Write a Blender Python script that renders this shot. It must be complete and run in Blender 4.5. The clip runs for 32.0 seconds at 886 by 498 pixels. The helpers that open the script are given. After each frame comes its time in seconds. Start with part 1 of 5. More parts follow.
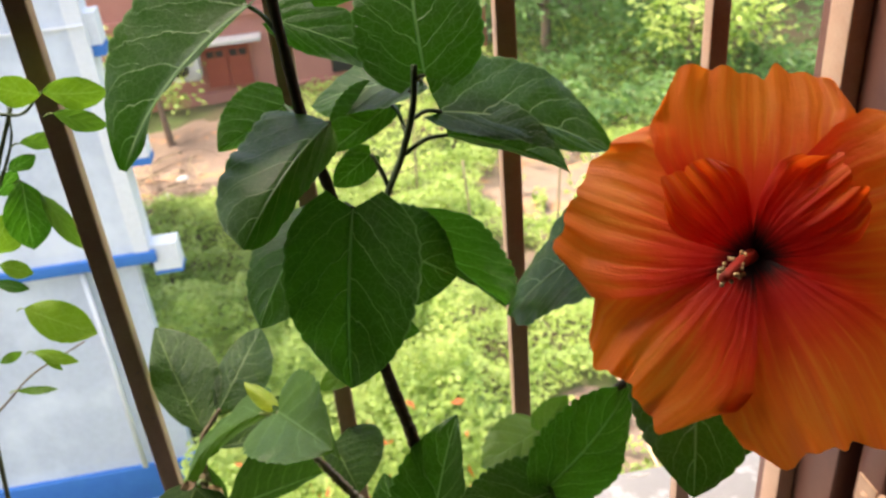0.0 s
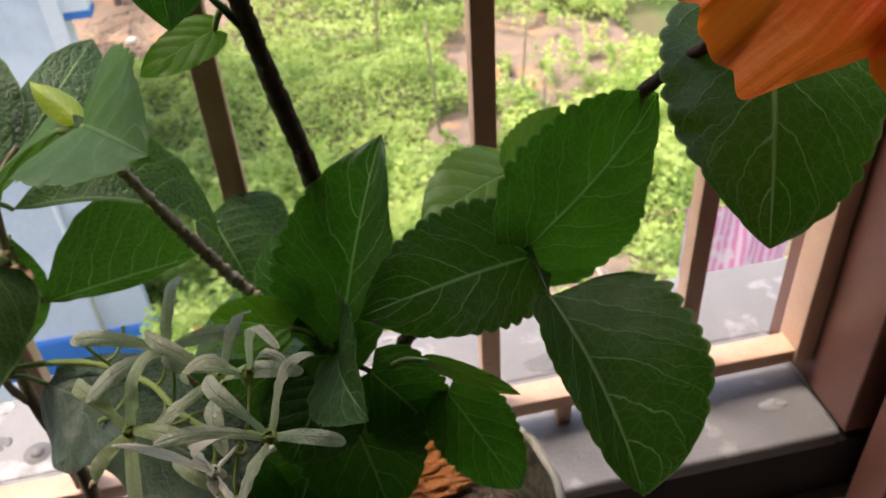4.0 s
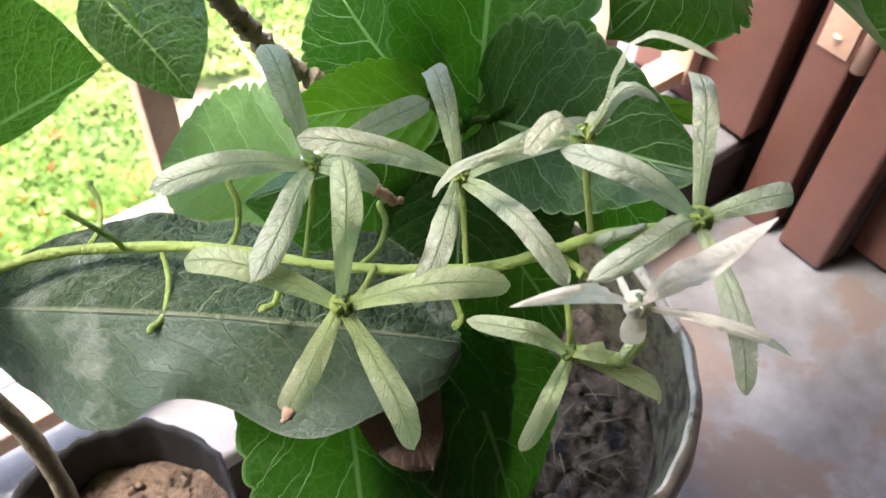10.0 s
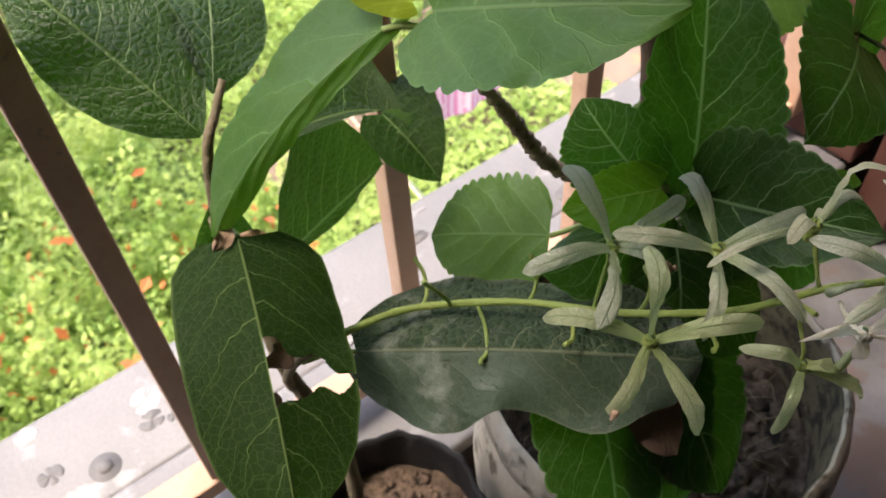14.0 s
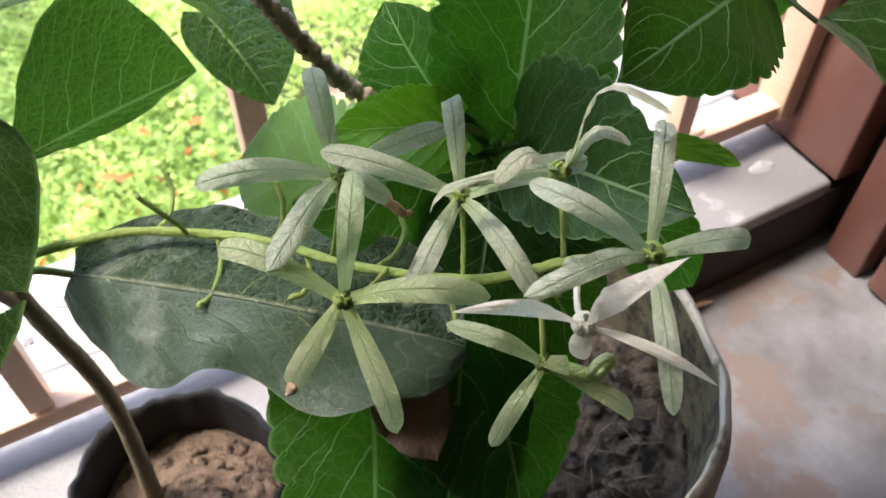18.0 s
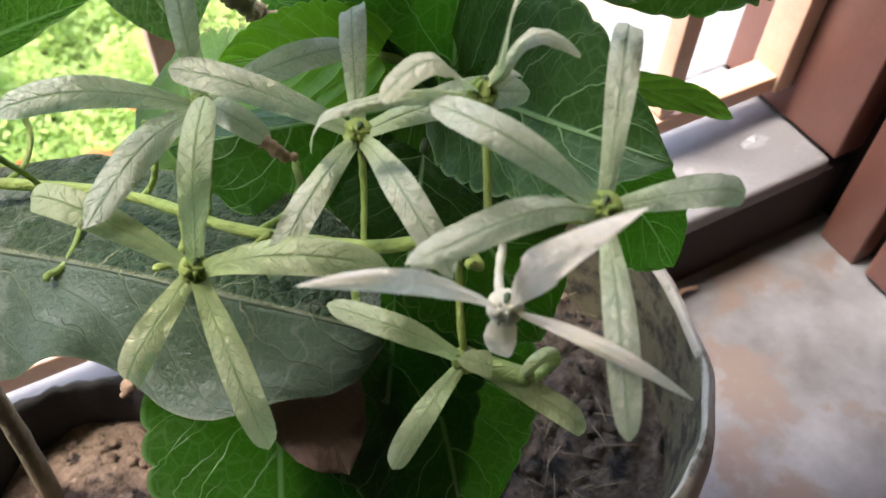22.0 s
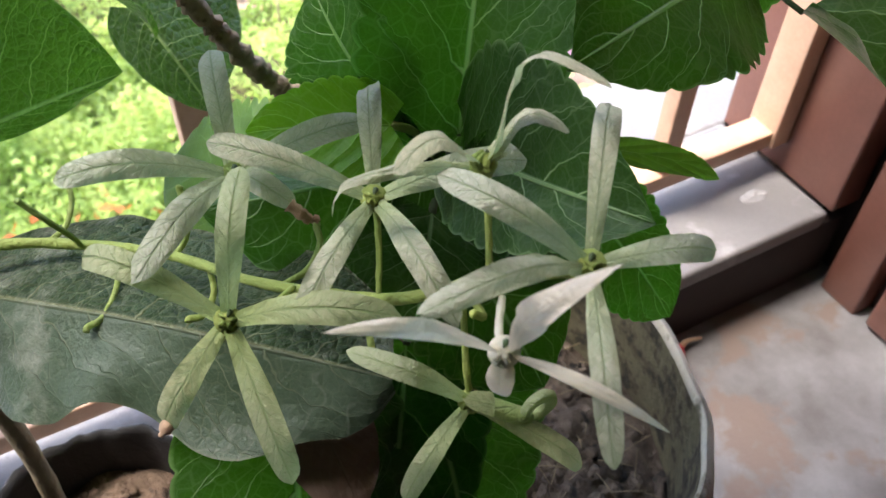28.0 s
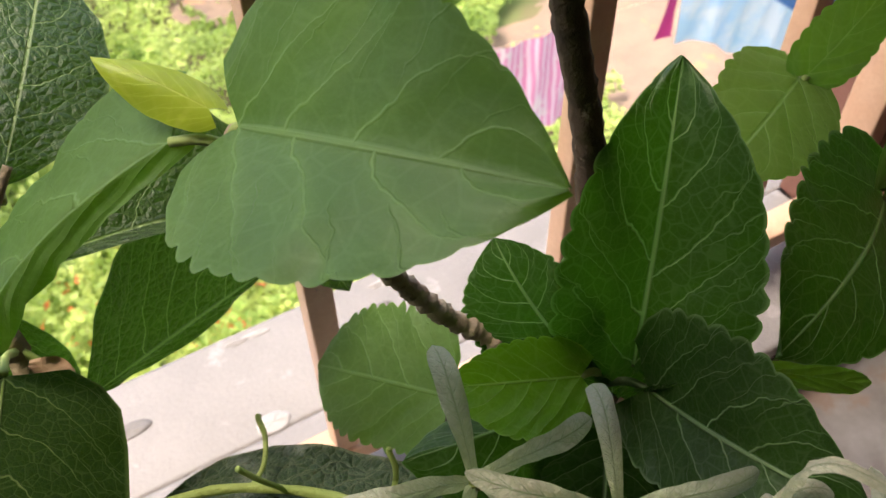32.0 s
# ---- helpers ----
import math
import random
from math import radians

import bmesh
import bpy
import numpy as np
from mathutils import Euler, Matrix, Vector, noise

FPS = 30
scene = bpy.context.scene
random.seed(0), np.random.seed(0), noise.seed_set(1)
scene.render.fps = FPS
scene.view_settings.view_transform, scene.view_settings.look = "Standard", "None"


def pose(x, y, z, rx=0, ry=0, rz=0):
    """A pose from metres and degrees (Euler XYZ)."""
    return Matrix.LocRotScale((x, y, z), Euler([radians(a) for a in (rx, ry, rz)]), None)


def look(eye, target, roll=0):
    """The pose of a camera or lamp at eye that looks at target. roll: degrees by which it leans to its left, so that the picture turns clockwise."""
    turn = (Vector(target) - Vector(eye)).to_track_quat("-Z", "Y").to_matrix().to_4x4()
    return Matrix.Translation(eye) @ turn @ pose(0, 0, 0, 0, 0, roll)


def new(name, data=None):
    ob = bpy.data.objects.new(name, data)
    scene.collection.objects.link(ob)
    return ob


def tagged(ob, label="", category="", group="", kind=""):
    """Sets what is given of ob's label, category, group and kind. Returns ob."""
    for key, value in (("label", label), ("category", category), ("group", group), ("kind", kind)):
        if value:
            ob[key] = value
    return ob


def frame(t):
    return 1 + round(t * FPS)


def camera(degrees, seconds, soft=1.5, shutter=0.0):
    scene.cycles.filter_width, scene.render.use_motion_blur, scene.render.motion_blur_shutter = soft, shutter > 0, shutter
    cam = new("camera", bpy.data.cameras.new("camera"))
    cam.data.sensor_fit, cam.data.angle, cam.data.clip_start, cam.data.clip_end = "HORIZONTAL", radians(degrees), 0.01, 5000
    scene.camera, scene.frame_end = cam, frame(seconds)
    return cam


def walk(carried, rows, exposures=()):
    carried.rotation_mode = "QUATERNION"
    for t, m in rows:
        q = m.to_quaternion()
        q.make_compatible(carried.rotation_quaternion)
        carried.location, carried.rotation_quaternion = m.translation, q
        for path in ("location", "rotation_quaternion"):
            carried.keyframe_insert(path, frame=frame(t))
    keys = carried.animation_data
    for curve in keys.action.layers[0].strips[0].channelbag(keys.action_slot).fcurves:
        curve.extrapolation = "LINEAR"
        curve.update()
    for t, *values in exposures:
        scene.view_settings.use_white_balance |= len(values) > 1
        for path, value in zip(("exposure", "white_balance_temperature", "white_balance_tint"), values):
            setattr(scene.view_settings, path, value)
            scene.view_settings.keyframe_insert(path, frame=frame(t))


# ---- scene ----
cam = camera(54.6, 32.0)
CM = 0.01
# seconds; the eye in centimetres; yaw, pitch and roll in degrees
PATH = [
    (0, 6.21, -24.40, 35.06, -7.27, -29.90, -5.30),
    (0.5, 5.42, -24.65, 33.28, -8.58, -29.62, -4.02),
    (1, 6.58, -23.93, 31.34, -9.68, -30.95, -4.58),
    (1.5, 7.03, -22.05, 28.64, -9.89, -32.20, -4.30),
    (2, 6.72, -20.68, 26.65, -9.95, -33.29, -4.15),
    (2.5, 6.90, -19.58, 24.70, -10.16, -34.52, -4.24),
    (3, 6.97, -18.01, 23.13, -10.50, -36.04, -4.11),
    (3.5, 7.44, -16.33, 22.07, -10.08, -37.27, -3.78),
    (4, 8.18, -14.63, 20.25, -9.43, -38.59, -3.95),
    (4.5, 7.42, -13.22, 19.12, -11.47, -40.78, -2.84),
    (6.5, 1.78, -5.66, 14.91, -31.65, -46.75, 2.02),
    (7, 1.04, -5.81, 14.66, -33.98, -46.10, 1.98),
    (7.5, 0.28, -5.89, 14.44, -35.17, -45.69, 1.96),
    (8, 0.25, -5.92, 14.18, -35.93, -46.09, 2.06),
    (8.5, -0.18, -6.01, 13.86, -37.88, -46.86, 2.97),
    (9, -1.35, -6.44, 13.35, -39.71, -48.03, 3.95),
    (9.5, -1.33, -5.80, 13.08, -40.28, -49.29, 3.87),
    (10, -1.75, -4.81, 13.22, -40.94, -50.37, 4.00),
    (10.5, -2.87, -3.63, 13.41, -41.54, -51.39, 4.49),
    (11, -4.24, -2.52, 14.30, -41.29, -51.96, 4.00),
    (11.5, -6.18, -2.17, 15.26, -39.97, -51.96, 2.44),
    (12, -6.94, -1.75, 16.72, -37.85, -52.03, 0.39),
    (12.5, -7.45, -2.09, 18.88, -36.34, -51.32, -1.32),
    (13, -8.00, -2.54, 20.40, -34.62, -50.40, -3.71),
    (13.5, -8.30, -3.26, 19.65, -34.06, -49.94, -4.03),
    (14, -7.90, -4.67, 19.24, -34.04, -49.38, -4.29),
    (14.5, -6.52, -5.90, 19.65, -34.58, -49.88, -3.60),
    (15, -5.42, -6.88, 19.48, -32.20, -49.58, -3.18),
    (15.5, -3.58, -7.53, 19.20, -29.39, -50.11, -3.96),
    (17.5, -1.04, -7.46, 15.48, -27.97, -51.20, -1.27),
    (18, -0.74, -6.79, 14.62, -29.09, -49.99, 0.30),
    (18.5, -0.45, -6.18, 13.96, -28.90, -49.32, 0.36),
    (19, -0.02, -5.78, 13.68, -28.69, -49.72, 0.48),
    (19.5, 0.33, -5.45, 13.17, -30.03, -49.90, 2.25),
    (20, 0.79, -5.10, 12.66, -30.85, -50.56, 2.90),
    (20.5, 1.21, -4.79, 12.16, -30.70, -50.26, 2.76),
    (21, 1.41, -5.12, 11.36, -30.32, -49.08, 2.38),
    (21.5, 1.41, -5.31, 11.26, -30.54, -50.10, 2.59),
    (22, 1.52, -5.49, 11.43, -30.16, -51.10, 2.14),
    (22.5, 1.21, -5.72, 11.33, -29.50, -50.22, 1.57),
    (23, 0.99, -6.09, 11.22, -29.32, -49.58, 1.09),
    (23.5, 0.78, -5.95, 11.76, -29.69, -49.58, 1.63),
    (24, 0.98, -5.84, 11.77, -29.58, -48.39, 1.71),
    (24.5, 1.36, -5.64, 11.95, -29.43, -48.94, 1.56),
    (25, 1.09, -5.68, 12.12, -29.72, -48.34, 1.79),
    (25.5, 1.01, -5.68, 12.24, -29.48, -48.83, 1.63),
    (27.5, 0.70, -6.25, 12.18, -28.73, -47.06, 1.28),
    (28, 1.13, -6.23, 12.45, -29.07, -47.60, 1.03),
    (28.5, 0.96, -6.29, 12.79, -28.31, -46.82, 0.65),
    (29, 0.82, -6.15, 13.13, -27.61, -47.22, -0.03),
    (29.5, 0.41, -5.78, 14.04, -26.14, -47.87, -1.56),
    (30, -1.32, -4.95, 15.61, -25.21, -47.31, -1.90),
    (30.5, -2.50, -3.56, 16.10, -24.28, -46.98, -2.60),
    (31, -1.78, -2.18, 16.20, -25.11, -46.55, -1.71),
    (31.5, -1.12, -1.81, 16.33, -26.28, -46.56, -1.62),
    (32, -0.61, -1.55, 16.68, -28.96, -48.28, -1.37),
]


def aim(x, y, z, yaw, pitch, roll):
    yaw, pitch = radians(yaw), radians(pitch)
    eye = Vector((x, y, z)) * CM
    ahead = Vector((-math.sin(yaw) * math.cos(pitch), math.cos(yaw) * math.cos(pitch), math.sin(pitch)))
    return look(eye, eye + ahead, roll)


# the phone's exposure, which opens up for the close views
EXPOSURES = ((0, 2.1, 7200, 12), (1, 2.0, 7100, 12), (2, 1.75, 7000, 12), (4, 1.75, 6700, 14), (6.5, 2.45, 6100, 12), (8, 2.55, 6000, 12), (9, 3.2, 6200, 13), (10.5, 3.15, 6100, 12), (12, 2.05, 6700, 14), (13.3, 1.97, 6700, 14), (15.5, 2.25, 6700, 14), (17.5, 2.75, 6200, 12), (23, 2.85, 6200, 12), (25, 2.6, 6200, 12), (29, 2.63, 6200, 12), (30.5, 2.3, 6800, 12), (32, 2.02, 7150, 14))
walk(cam, [(t, aim(*row)) for t, *row in PATH], EXPOSURES)
# a phone's small lens, focused on the near flowers
cam.data.dof.use_dof = True
cam.data.dof.focus_distance = 0.155
cam.data.dof.aperture_fstop = 48.0

# ---- light ----
world = bpy.data.worlds.new("sky")
scene.world = world
world.use_nodes = True
wn = world.node_tree
sky = wn.nodes.new("ShaderNodeTexSky")
sky.sky_type = "NISHITA"
sky.sun_disc = False
sky.sun_elevation, sky.sun_rotation = radians(66), radians(-72)
sky.air_density, sky.dust_density, sky.ozone_density = 1.0, 4.0, 1.0
wn.links.new(sky.outputs[0], wn.nodes["Background"].inputs[0])
wn.nodes["Background"].inputs[1].default_value = 0.15
sun_data = bpy.data.lights.new("sun", "SUN")
sun_data.energy, sun_data.angle, sun_data.color = 2.0, radians(22), (1.0, 0.94, 0.84)
sun = new("sun", sun_data)
sun.matrix_world = look((-6, 2, 14.2), (0, 0, 0))

# ---- building blocks ----
BASE = {}
VIEWER = Vector((2, -12, 20))


def thing(name, at, label, category, group="", kind=""):
    ob = new(name)
    ob.empty_display_size = 0.02
    ob.location = Vector(at) * CM
    BASE[ob] = Vector(at)
    return tagged(ob, label, category, group, kind)


def part(name, shape, material, parent=None, label="", smooth=True):
    """One mesh from (points in centimetres, faces, uv of each point or None)."""
    points, faces, uv = shape
    mesh = bpy.data.meshes.new(name)
    base = BASE.get(parent, Vector((0, 0, 0)))
    mesh.from_pydata([tuple((Vector(p) - base) * CM) for p in points], [], [tuple(f) for f in faces])
    if uv is not None:
        layer = mesh.uv_layers.new(name="along")
        index = np.zeros(len(mesh.loops), dtype=np.int32)
        mesh.loops.foreach_get("vertex_index", index)
        layer.data.foreach_set("uv", np.asarray(uv, dtype=np.float32)[index].ravel())
    if smooth:
        mesh.polygons.foreach_set("use_smooth", [True] * len(mesh.polygons))
    for m in material if isinstance(material, (list, tuple)) else [material]:
        mesh.materials.append(m)
    mesh.update()
    ob = new(name, mesh)
    if parent is not None:
        ob.parent = parent
    BASE[ob] = base
    return tagged(ob, label)


def solo(name, shape, material, label, category, group="", kind="", smooth=True):
    return tagged(part(name, shape, material, smooth=smooth), label, category, group, kind)


def merge(*shapes):
    points, faces, uv = [], [], []
    for p, f, u in shapes:
        n = len(points)
        points += [tuple(q) for q in p]
        faces += [[i + n for i in g] for g in f]
        uv += [tuple(q) for q in u] if u is not None else [(0, 0)] * len(p)
    return points, faces, uv


def box(x0, x1, y0, y1, z0, z1, r=0.0):
    """A box with its edges bevelled by r."""
    bm = bmesh.new()
    bmesh.ops.create_cube(bm, size=1)
    bmesh.ops.scale(bm, vec=(x1 - x0, y1 - y0, z1 - z0), verts=bm.verts)
    bmesh.ops.translate(bm, vec=((x0 + x1) / 2, (y0 + y1) / 2, (z0 + z1) / 2), verts=bm.verts)
    if r:
        bmesh.ops.bevel(bm, geom=bm.edges[:], offset=r, segments=2, affect="EDGES", profile=0.6)
    bm.verts.index_update()
    out = ([v.co.copy() for v in bm.verts], [[v.index for v in f.verts] for f in bm.faces], None)
    bm.free()
    return out


def spline(points, steps=6):
    """A smooth line through the points."""
    p = [Vector(q) for q in points]
    p = [2 * p[0] - p[1]] + p + [2 * p[-1] - p[-2]]
    out = []
    for i in range(1, len(p) - 2):
        for k in range(steps):
            t = k / steps
            out.append(0.5 * (2 * p[i] + (p[i + 1] - p[i - 1]) * t + (2 * p[i - 1] - 5 * p[i] + 4 * p[i + 1] - p[i + 2]) * t**2
                              + (3 * p[i] - p[i - 1] - 3 * p[i + 1] + p[i + 2]) * t**3))
    return out + [p[-2]]


def tube(points, r0, r1=None, sides=8, steps=6, rough=0.0, seed=0, bend=True):
    """A tapering round stem along the points; rough: how knobbly it is."""
    line = spline(points, steps) if bend and len(points) > 1 else [Vector(q) for q in points]
    r1 = r0 if r1 is None else r1
    rnd = random.Random(seed)
    verts, faces, uv = [], [], []
    side = None
    for i, p in enumerate(line):
        ahead = (line[min(i + 1, len(line) - 1)] - line[max(i - 1, 0)]).normalized()
        if side is None:
            side = ahead.orthogonal().normalized()
        side = (side - ahead * side.dot(ahead)).normalized()
        other = ahead.cross(side)
        f = i / (len(line) - 1)
        r = (r0 + (r1 - r0) * f) * (1 + rough * rnd.uniform(-1, 1.3))
        for k in range(sides):
            a = 2 * math.pi * k / sides
            verts.append(p + (side * math.cos(a) + other * math.sin(a)) * r * (1 + rough * rnd.uniform(-0.5, 0.5)))
            uv.append((k / sides, f))
    for i in range(len(line) - 1):
        for k in range(sides):
            a, b = i * sides + k, i * sides + (k + 1) % sides
            faces.append([a, b, b + sides, a + sides])
    faces.append(list(range(sides))[::-1])
    faces.append([len(verts) - sides + k for k in range(sides)])
    return verts, faces, uv


def lathe(rings, sides=64, at=(0, 0, 0), squash=(1, 1), wobble=0.0, seed=0, crumple=0.0, reach=2.0):
    """A turned body from rings of (radius, height); crumple: how far its upper reach is creased."""
    high = max(z for _, z in rings)
    rnd = random.Random(seed)
    wave = [(rnd.uniform(0, 6.28), rnd.uniform(-1, 1) * wobble) for _ in range(5)]
    verts, faces, uv = [], [], []
    for j, (r, z) in enumerate(rings):
        for k in range(sides):
            a = 2 * math.pi * k / sides
            rr = r * (1 + sum(w * math.sin((n + 2) * a + ph + 0.3 * z) for n, (ph, w) in enumerate(wave)))
            zz = z + sum(w * 6 * math.sin((n + 2) * a + 2 * ph) for n, (ph, w) in enumerate(wave))
            if crumple:
                soft = max(0.0, 1 - (high - z) / reach)
                c = Vector((math.cos(a), math.sin(a), 0))
                rr += crumple * soft * (noise.noise(c * 1.6 + Vector((seed, 0, 0.25 * z))) + 0.6 * noise.noise(c * 6 + Vector((0, seed, 0.5 * z))))
                zz += crumple * soft * (0.9 * noise.noise(c * 2 + Vector((0, 3, seed))) + 0.5 * noise.noise(c * 11 + Vector((4, 0, seed))))
            verts.append(Vector((at[0] + rr * squash[0] * math.cos(a), at[1] + rr * squash[1] * math.sin(a), at[2] + zz)))
            uv.append((k / sides, j / len(rings)))
    for j in range(len(rings) - 1):
        for k in range(sides):
            a, b = j * sides + k, j * sides + (k + 1) % sides
            faces.append([a, b, b + sides, a + sides])
    return verts, faces, uv


OVATE = ((0, 0.04, 0.1, 0.18, 0.28, 0.42, 0.56, 0.7, 0.83, 0.93, 0.98, 1), (0.42, 0.7, 0.88, 0.97, 1, 0.98, 0.9, 0.75, 0.52, 0.26, 0.09, 0.01))
ROUND = ((0, 0.04, 0.1, 0.2, 0.34, 0.5, 0.66, 0.8, 0.9, 0.96, 1), (0.5, 0.76, 0.92, 0.98, 1, 0.99, 0.93, 0.78, 0.56, 0.34, 0.05))
ELLIPTIC = ((0, 0.05, 0.15, 0.3, 0.45, 0.6, 0.75, 0.88, 0.96, 1), (0.02, 0.24, 0.58, 0.87, 1, 0.97, 0.8, 0.48, 0.2, 0.02))
STRAP = ((0, 0.05, 0.15, 0.3, 0.48, 0.64, 0.78, 0.88, 0.94, 0.975, 0.99, 1), (0.48, 0.52, 0.62, 0.81, 0.97, 1, 0.97, 0.88, 0.73, 0.5, 0.32, 0.1))
BLUNT = ((0, 0.03, 0.08, 0.18, 0.34, 0.5, 0.65, 0.8, 0.92, 0.97, 1), (0.25, 0.5, 0.72, 0.92, 1, 0.98, 0.94, 0.84, 0.6, 0.36, 0.05))
LANCE = ((0, 0.1, 0.3, 0.5, 0.7, 0.85, 0.95, 1), (0.3, 0.5, 0.85, 1, 0.85, 0.55, 0.25, 0.02))


def blade(base, tip, left=None, right=None, width=None, face=None, outline=OVATE, teeth=0, bite=0.085, bow=0.06, cup=0.0, droop=0.0, fold=0.0,
          wave=0.018, broad=0.36, seed=0, ns=None, nu=8, ruffle=0.007, quilts=0, hook=0.0, sag=0.0, cord=None, tear=None, lobe=None, twist=0.0, arch=False):
    """A leaf, sepal or petal: a sheet from base to tip, whose margins pass through left and right, or that is
    so wide and turned to face. bow: how far its midrib arches to the viewer; cup, fold: how far its margins rise;
    tear: (side, place, reach) eaten away from the margin; lobe: (side, amount, number, phase) of a wavy margin."""
    base, tip = Vector(base), Vector(tip)
    rnd = random.Random(seed)
    ns = ns or (6 * teeth if teeth else 36)
    axis = tip - base
    length = axis.length
    mid = base + axis * broad
    if left is None and right is None:
        f = Vector(face) if face is not None else VIEWER - mid
        side = axis.cross(f).normalized() * (width / 2)
        left, right = mid - side, mid + side
    elif left is None:
        right = Vector(right)
        left = 2 * mid - right
        left += axis * ((right - left).dot(axis) / length**2)
    elif right is None:
        left = Vector(left)
        right = 2 * mid - left
        right += axis * ((left - right).dot(axis) / length**2)
    lv, rv = Vector(left) - mid, Vector(right) - mid
    lv -= axis * (lv.dot(axis) / length**2)
    rv -= axis * (rv.dot(axis) / length**2)
    normal = axis.cross(rv - lv).normalized()
    if normal.dot(VIEWER - mid) < 0:
        normal = -normal
    if width is None:
        lv -= normal * bow * length * 0.9
        rv -= normal * bow * length * 0.9
    ph = [rnd.uniform(0, 6.28) for _ in range(6)]
    if cord is None:
        cord = 0.1 if outline is OVATE else 0.0
    jag = [rnd.uniform(0.45, 1.4) for _ in range(2 * (teeth + 2))]
    points, faces, uv = [], [], []
    for i in range(ns + 1):
        s = i / ns
        w0 = float(np.interp(s, *outline))
        spine = base + axis * s + normal * length * (bow * (6.2 * s**1.7 * (1 - s) if arch else 4 * s * (1 - s)) - droop * s**2.2 - hook * max(0.0, (s - 0.62) / 0.38) ** 2)
        spine.z += sag * length * 4 * s * (1 - s)
        for k in range(-nu, nu + 1):
            u = k / nu
            a = abs(u)
            side = 1 if u > 0 else -1
            w = w0
            ahead = 0.0
            if teeth and 0.1 < s < 0.985:
                q = s * teeth + (0.35 if side > 0 else 0.0)
                t = q % 1.0
                rise = math.sin(1.571 * (t / 0.62) ** 0.8) if t < 0.62 else 1 - ((t - 0.62) / 0.38) ** 2
                w += bite * jag[int(q) + (teeth + 2 if side > 0 else 0)] * min(1.0, 1.8 * (1 - s) + 0.12) * (rise - 0.55) * a**3
            if lobe and lobe[0] == side:
                w *= 1 + lobe[1] * math.sin(6.283 * lobe[2] * s + lobe[3]) * min(1, 4 * s, 4 * (1 - s))
            out = (rv if u > 0 else lv) * (a * w) - axis * (cord * a * math.exp(-s / 0.1))
            r = a
            lift = (cup * r * r * w + fold * r * w) * length + wave * length * (math.sin(7 * s + 2 * u + ph[0]) * r + 0.6 * math.sin(13 * s - 3 * u + ph[1]) * r * r
                                                                  + 0.5 * math.sin(5 * s + ph[2]) * side * r)
            lift += ruffle * length * r**3 * math.sin(23 * s + 1.7 * math.sin(9 * s + ph[3]) + ph[4] + 2.4 * side) * min(1, 5 * (1 - s))
            if quilts:
                lift += 0.003 * length * math.sin(math.pi * min(1, 1.15 * r)) * (0.5 + 0.5 * math.cos(6.283 * (quilts * (s - 0.42 * r**1.15) + 0.5 + (0.3 if side > 0 else 0))))
            lift += twist * length * side * r * w * (s - 0.4)
            points.append(spine + out + normal * lift)
            uv.append((side * r * 0.5 + 0.5, s))
    n = 2 * nu + 1
    for i in range(ns):
        for k in range(n - 1):
            u, s = (k + 0.5 - nu) / nu, (i + 0.5) / ns
            if tear and u * tear[0] > 0:
                # a hole along the midrib that narrows to a slit at the margin
                a = abs(u)
                if abs(s - tear[1] - 0.05 * a + 0.012 * math.sin(14 * a)) < tear[2] * (1 - a) ** 0.8 * (1 + 0.2 * math.sin(9 * a + 31 * s)) + 0.005:
                    continue
            faces.append([i * n + k, i * n + k + 1, (i + 1) * n + k + 1, (i + 1) * n + k])
    return points, faces, uv


# ---- materials ----
def shader(name):
    m = bpy.data.materials.new(name)
    m.use_nodes = True
    nt = m.node_tree
    return m, nt, nt.nodes["Principled BSDF"]


def node(nt, kind, **set_to):
    n = nt.nodes.new(kind)
    for key, value in set_to.items():
        if key == "ops":
            n.operation = value
        elif key == "feature":
            n.feature = value
        elif key == "blend":
            n.data_type, n.blend_type = "RGBA", value
    return n


def calc(nt, op, a, b=None, c=None):
    n = nt.nodes.new("ShaderNodeMath")
    n.operation = op
    for i, v in enumerate((a, b, c)):
        if v is None:
            continue
        if isinstance(v, (int, float)):
            n.inputs[i].default_value = v
        else:
            nt.links.new(v, n.inputs[i])
    return n.outputs[0]


def mixed(nt, fac, a, b, how="MIX"):
    n = nt.nodes.new("ShaderNodeMix")
    n.data_type, n.blend_type = "RGBA", how
    for i, v in ((0, fac), (6, a), (7, b)):
        if isinstance(v, (int, float)):
            n.inputs[i].default_value = v
        elif isinstance(v, (tuple, list)):
            n.inputs[i].default_value = (*v, 1) if len(v) == 3 else v
        else:
            nt.links.new(v, n.inputs[i])
    return n.outputs[2]


def ramp(nt, value, lo, hi):
    n = nt.nodes.new("ShaderNodeMapRange")
    n.inputs[1].default_value, n.inputs[2].default_value = lo, hi
    nt.links.new(value, n.inputs[0])
    return n.outputs[0]


